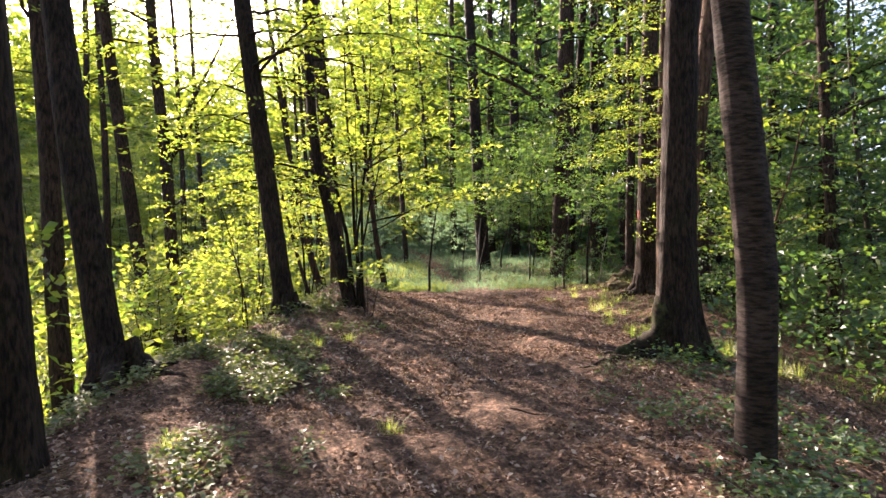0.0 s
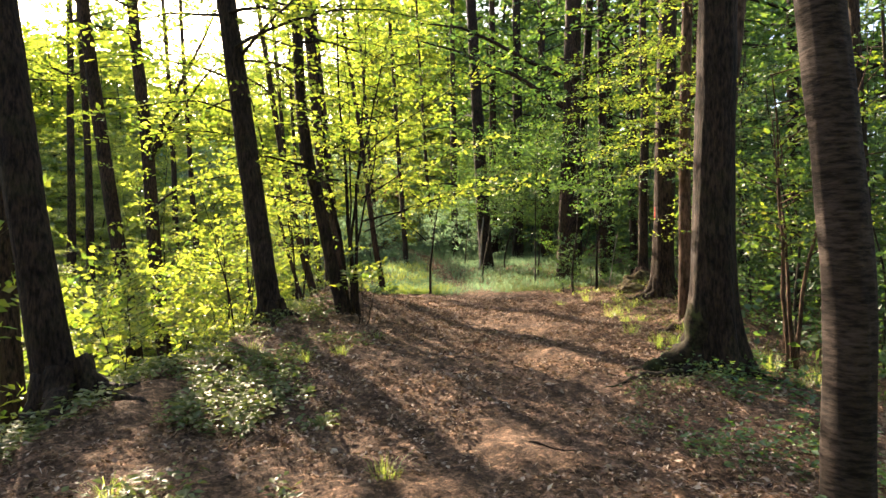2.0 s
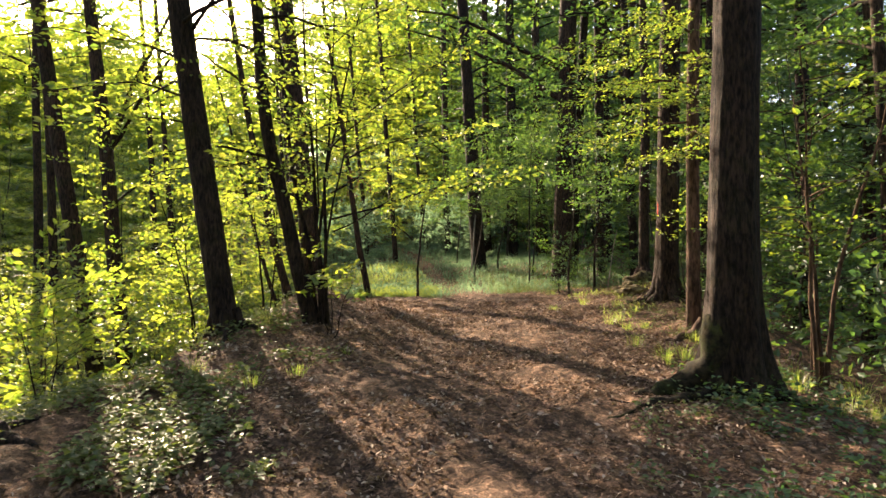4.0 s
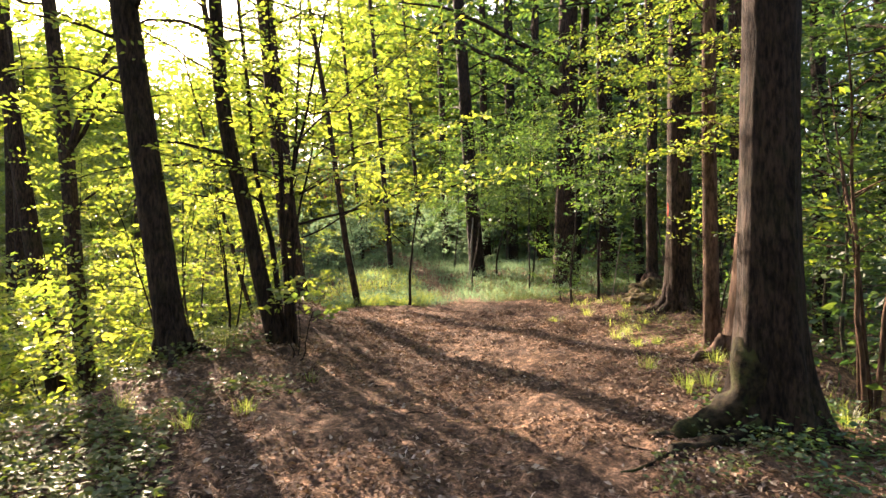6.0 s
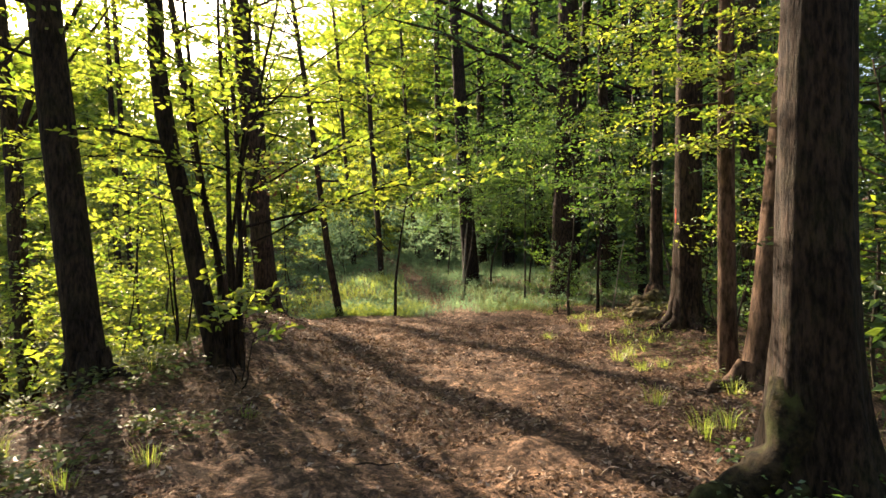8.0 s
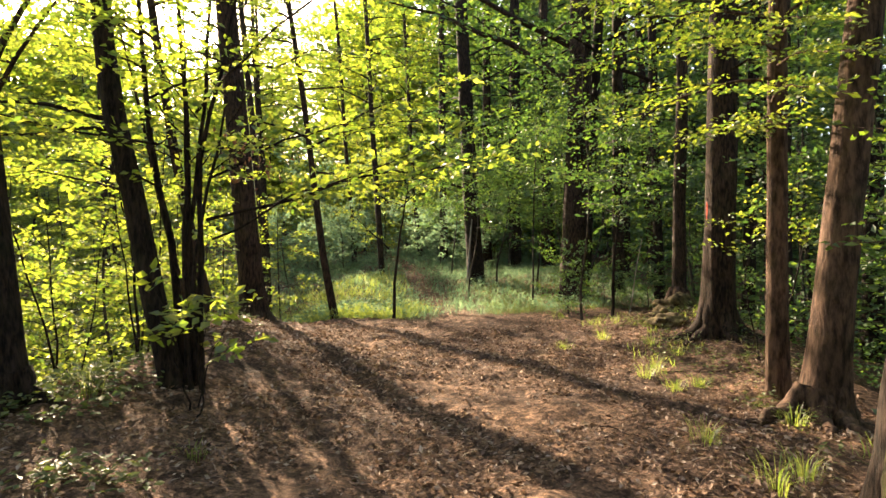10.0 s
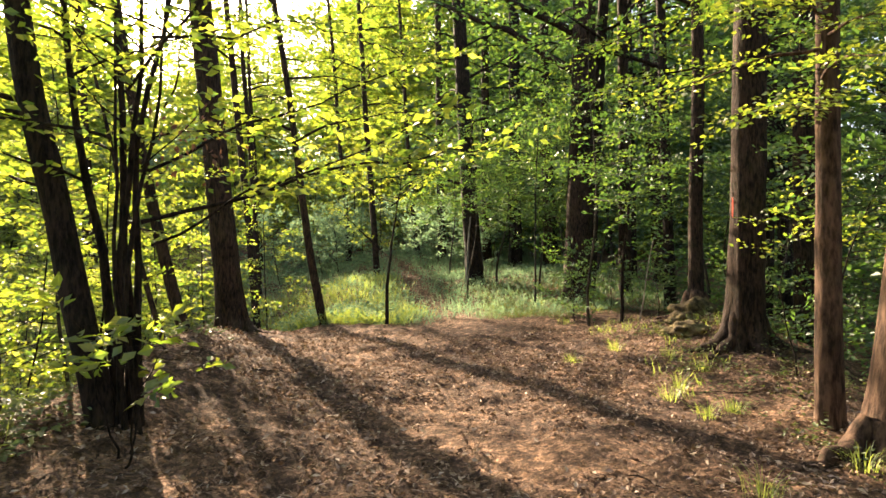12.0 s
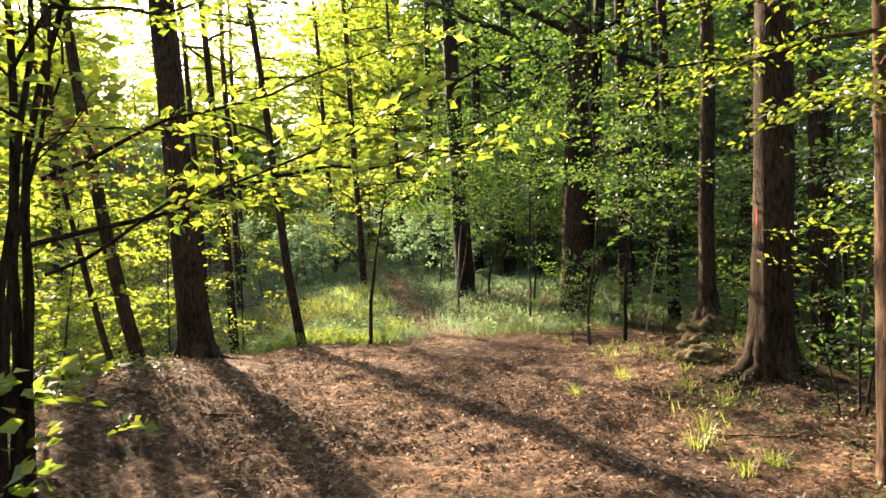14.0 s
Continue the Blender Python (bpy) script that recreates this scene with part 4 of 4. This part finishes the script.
herbs = herbs[abs(herbs[:, 0] - np.interp(herbs[:, 1], [18, 19.5, 24.5, 30, 36, 40], [1.2, 1.05, 0.0, -0.9, -2.6, -4])) > 0.4]
low_plants("meadow_herbs", herbs, 237, "leafy herbs growing through the meadow grass, tinted with haze", 0.09, 0.36, LEAF_HAZE, 8, spread_out=0.3)
crest = patch(420, (-3.4, -0.1, 18.2, 20.2), 238, 0.2)
tagged(new("crest_grass", make_mesh("crest_grass", *blades(r_grass, crest, 0.32, 9, 0.04, 0.5, around=0.1), [GRASS])), "sunlit yellow-green grass along the crest", "grass", kind="stuff")
glade = patch(900, (-6, 0.2, 19.8, 27), 246, 0.2)
glade = glade[abs(glade[:, 0] - np.interp(glade[:, 1], [19.5, 24.5, 30], [1.05, 0.0, -0.9])) > 0.5]
tagged(new("glade_grass", make_mesh("glade_grass", *blades(r_grass, glade, 0.36, 8, 0.045, 0.5, around=0.15), [GRASS])), "sunlit fresh green grass in the glade", "grass", kind="stuff")
verge = patch(700, (1.7, 4.6, 19.2, 24.5), 239, 0.25, 1.1)
tagged(new("verge_grass", make_mesh("verge_grass", *blades(r_grass, verge, 0.24, 8, 0.035, 0.5, around=0.12), [LEAF_GROUND])), "green grass on the verge beyond the crest", "grass", kind="stuff")
bank = patch(800, (3.0, 6.2, 7.5, 20), 233, 0.55)
tagged(new("bank_grass", make_mesh("bank_grass", *blades(r_grass, bank, 0.15, 6, 0.05, around=0.05), [GRASS])), "short thin grass on the bank beside the path", "grass", kind="stuff")


def grass_tuft(x, y, high, seed):
    """Arching blades, each bent over in two lengths."""
    r = np.random.default_rng(seed)
    n = 64
    az, out = r.random(n) * 6.28, r.uniform(0.1, 1.2, n)
    d = np.stack([np.cos(az), np.sin(az), np.zeros(n)], 1)
    side = np.stack([-np.sin(az), np.cos(az), np.zeros(n)], 1) * (0.0012 + 0.0014 * r.random(n))[:, None]
    h = (high * r.uniform(0.25, 0.85, n))[:, None]
    up = np.array([0, 0, 1.0])
    a = d * 0.11 * r.random((n, 1)) - up * 0.02
    b = a + h * (d * out[:, None] * 0.3 + up * 0.62)
    c = b + h * (d * out[:, None] * 0.5 + up * 0.26)
    e = c + h * (d * out[:, None] * 0.5 - up * 0.06 * out[:, None])
    v = np.stack([a - side, a + side, b + side, b - side, c + side * 0.8, c - side * 0.8, e + side * 0.15, e - side * 0.15], 1).reshape(-1, 3)
    k = np.arange(n)[:, None] * 8
    f = np.concatenate([k + np.array([0, 1, 2, 3]), k + np.array([3, 2, 4, 5]), k + np.array([5, 4, 6, 7])])
    ob = new("grass_tuft", make_mesh("grass_tuft", v, f, [GRASS], smooth=True))
    ob.location = (x, y, ground_z(x, y))
    return tagged(ob, "tuft of bright green grass on the bare earth", "grass", "grass tufts by the path")


for k, (x, y, h) in enumerate([(-0.42, 5.0, 0.2), (-1.5, 7.6, 0.25), (-1.2, 8.0, 0.2), (2.6, 8.65, 0.32), (2.9, 8.9, 0.3), (3.1, 12.2, 0.3), (3.3, 11.5, 0.22), (3.45, 10.0, 0.3), (4.1, 7.9, 0.35), (4.4, 8.2, 0.35),
                               (2.5, 9.4, 0.25), (-2.2, 8.0, 0.3), (-2.0, 4.6, 0.25), (3.6, 12.9, 0.2), (2.3, 13.6, 0.2), (3.0, 14.2, 0.3), (-1.9, 9.6, 0.25), (-0.9, 9.0, 0.14), (3.7, 9.2, 0.3), (3.7, 8.1, 0.3), (3.9, 8.5, 0.35), (4.3, 7.6, 0.3), (4.0, 7.4, 0.28), (3.6, 7.3, 0.22), (2.85, 11.8, 0.26), (3.0, 11.3, 0.2), (3.4, 13.4, 0.2)]):
    grass_tuft(x, y, h, 240 + k)


def stick(x, y, az, length, thick, seed):
    r = np.random.default_rng(seed)
    t = np.linspace(-0.5, 0.5, 9)
    px, py = x + t * length * math.cos(az) + np.cumsum(r.normal(0, 0.012, 9)), y + t * length * math.sin(az) + np.cumsum(r.normal(0, 0.012, 9))
    p = np.stack([px, py, height(px, py) + thick * 0.6], 1) - np.array([x, y, 0])
    v, f = tube(p, np.linspace(thick, thick * 0.45, 9), 6)
    ob = new("stick", make_mesh("stick", v, f, [BARK_BROWN], smooth=True))
    ob.location = (x, y, 0)
    return tagged(ob, "short dry broken stick lying on the earth", "stick", "sticks on the ground")


r_stick = np.random.default_rng(260)
for k, (x, y, az, ln) in enumerate([(0.8, 5.5, -0.6, 0.45), (-0.6, 3.1, -0.7, 0.5), (-1.6, 3.4, -0.4, 0.7), (3.3, 11.6, 0.1, 1.1), (3.5, 12.0, 2.9, 0.9), (2.0, 9.6, -0.9, 0.5), (-0.9, 12.2, 0.8, 0.6), (0.2, 8.2, 0.4, 0.3),
                                    (1.6, 4.2, 0.3, 0.35), (-1.9, 8.2, 1.2, 0.5), (1.9, 7.2, -0.5, 0.6), (2.3, 3.6, 0.2, 0.6), (2.8, 4.9, 0.05, 0.5), (0.0, 13.5, 0.6, 0.5), (1.0, 18.6, 0.15, 0.9)]):
    stick(x, y, az, ln, 0.005 + 0.006 * r_stick.random(), 261 + k)


def root_mound(x, y, size, seed):
    """A lumpy stool of old roots, grown over with moss."""
    bm = bmesh.new()
    bmesh.ops.create_icosphere(bm, subdivisions=4, radius=1.0)
    for v in bm.verts:
        n = noise.noise(v.co * 1.6 + Vector((seed, 0, 0))) * 0.35 + abs(noise.noise(v.co * 4.1 + Vector((0, seed, 0)))) * 0.3
        v.co = v.co * (0.8 + n)
        v.co = Vector((v.co.x * size[0], v.co.y * size[1], v.co.z * size[2]))
    for f in bm.faces:
        f.smooth = True
    me = bpy.data.meshes.new("root_mound")
    bm.to_mesh(me)
    bm.free()
    me.materials.append(MOUND)
    ob = new("root_mound", me)
    ob.location = (x, y, ground_z(x, y) + size[2] * 0.15)
    return tagged(ob, "mossy lumpy mound of old roots", "root mound")


root_mound(4.5, 15.4, (0.42, 0.34, 0.26), 3)
root_mound(4.15, 14.9, (0.25, 0.22, 0.15), 5)
root_mound(3.98, 14.25, (0.34, 0.28, 0.13), 8)
ang, zz = np.meshgrid(np.linspace(radians(196), radians(236), 9), np.linspace(1.5, 1.72, 9), indexing="ij")
rr = 0.209 + 0.006 * np.cos(ang * 9)
pv = np.stack([np.cos(ang) * rr + 0.02 * zz, np.sin(ang) * rr, zz + 0.03 * np.sin(ang * 17)], -1).reshape(-1, 3)
pi, pj = np.meshgrid(np.arange(8), np.arange(8), indexing="ij")
part("paint_mark", make_mesh("paint_mark", pv, np.stack([pi * 9 + pj, (pi + 1) * 9 + pj, (pi + 1) * 9 + pj + 1, pi * 9 + pj + 1], -1).reshape(-1, 4), [RED_PAINT], smooth=True), marked, "worn red paint mark")


def leaning_pole(x, y, high, over, thick):
    """A bare pale pole leant against a trunk."""
    t = np.linspace(0, 1, 8)
    p = np.stack([over * t + 0.01 * np.sin(t * 7), 0.1 * t, -0.05 + high * t], 1)
    v, f = tube(p, thick * (1 - 0.4 * t), 7)
    ob = new("pole", make_mesh("pole", v, f, [PALE_WOOD], smooth=True))
    ob.location = (x, y, ground_z(x, y))
    return tagged(ob, "bare pale pole leaning against a dark trunk", "pole")


PALE_WOOD = bark_material("weathered_pale_wood", (0.16, 0.14, 0.11), (0.4, 0.36, 0.3), 12.0, (3.0, 0.6), 0.0, 0.4)
leaning_pole(1.37, 25.2, 2.2, 0.15, 0.04)
leaning_pole(4.25, 17.3, 1.6, 0.3, 0.015)
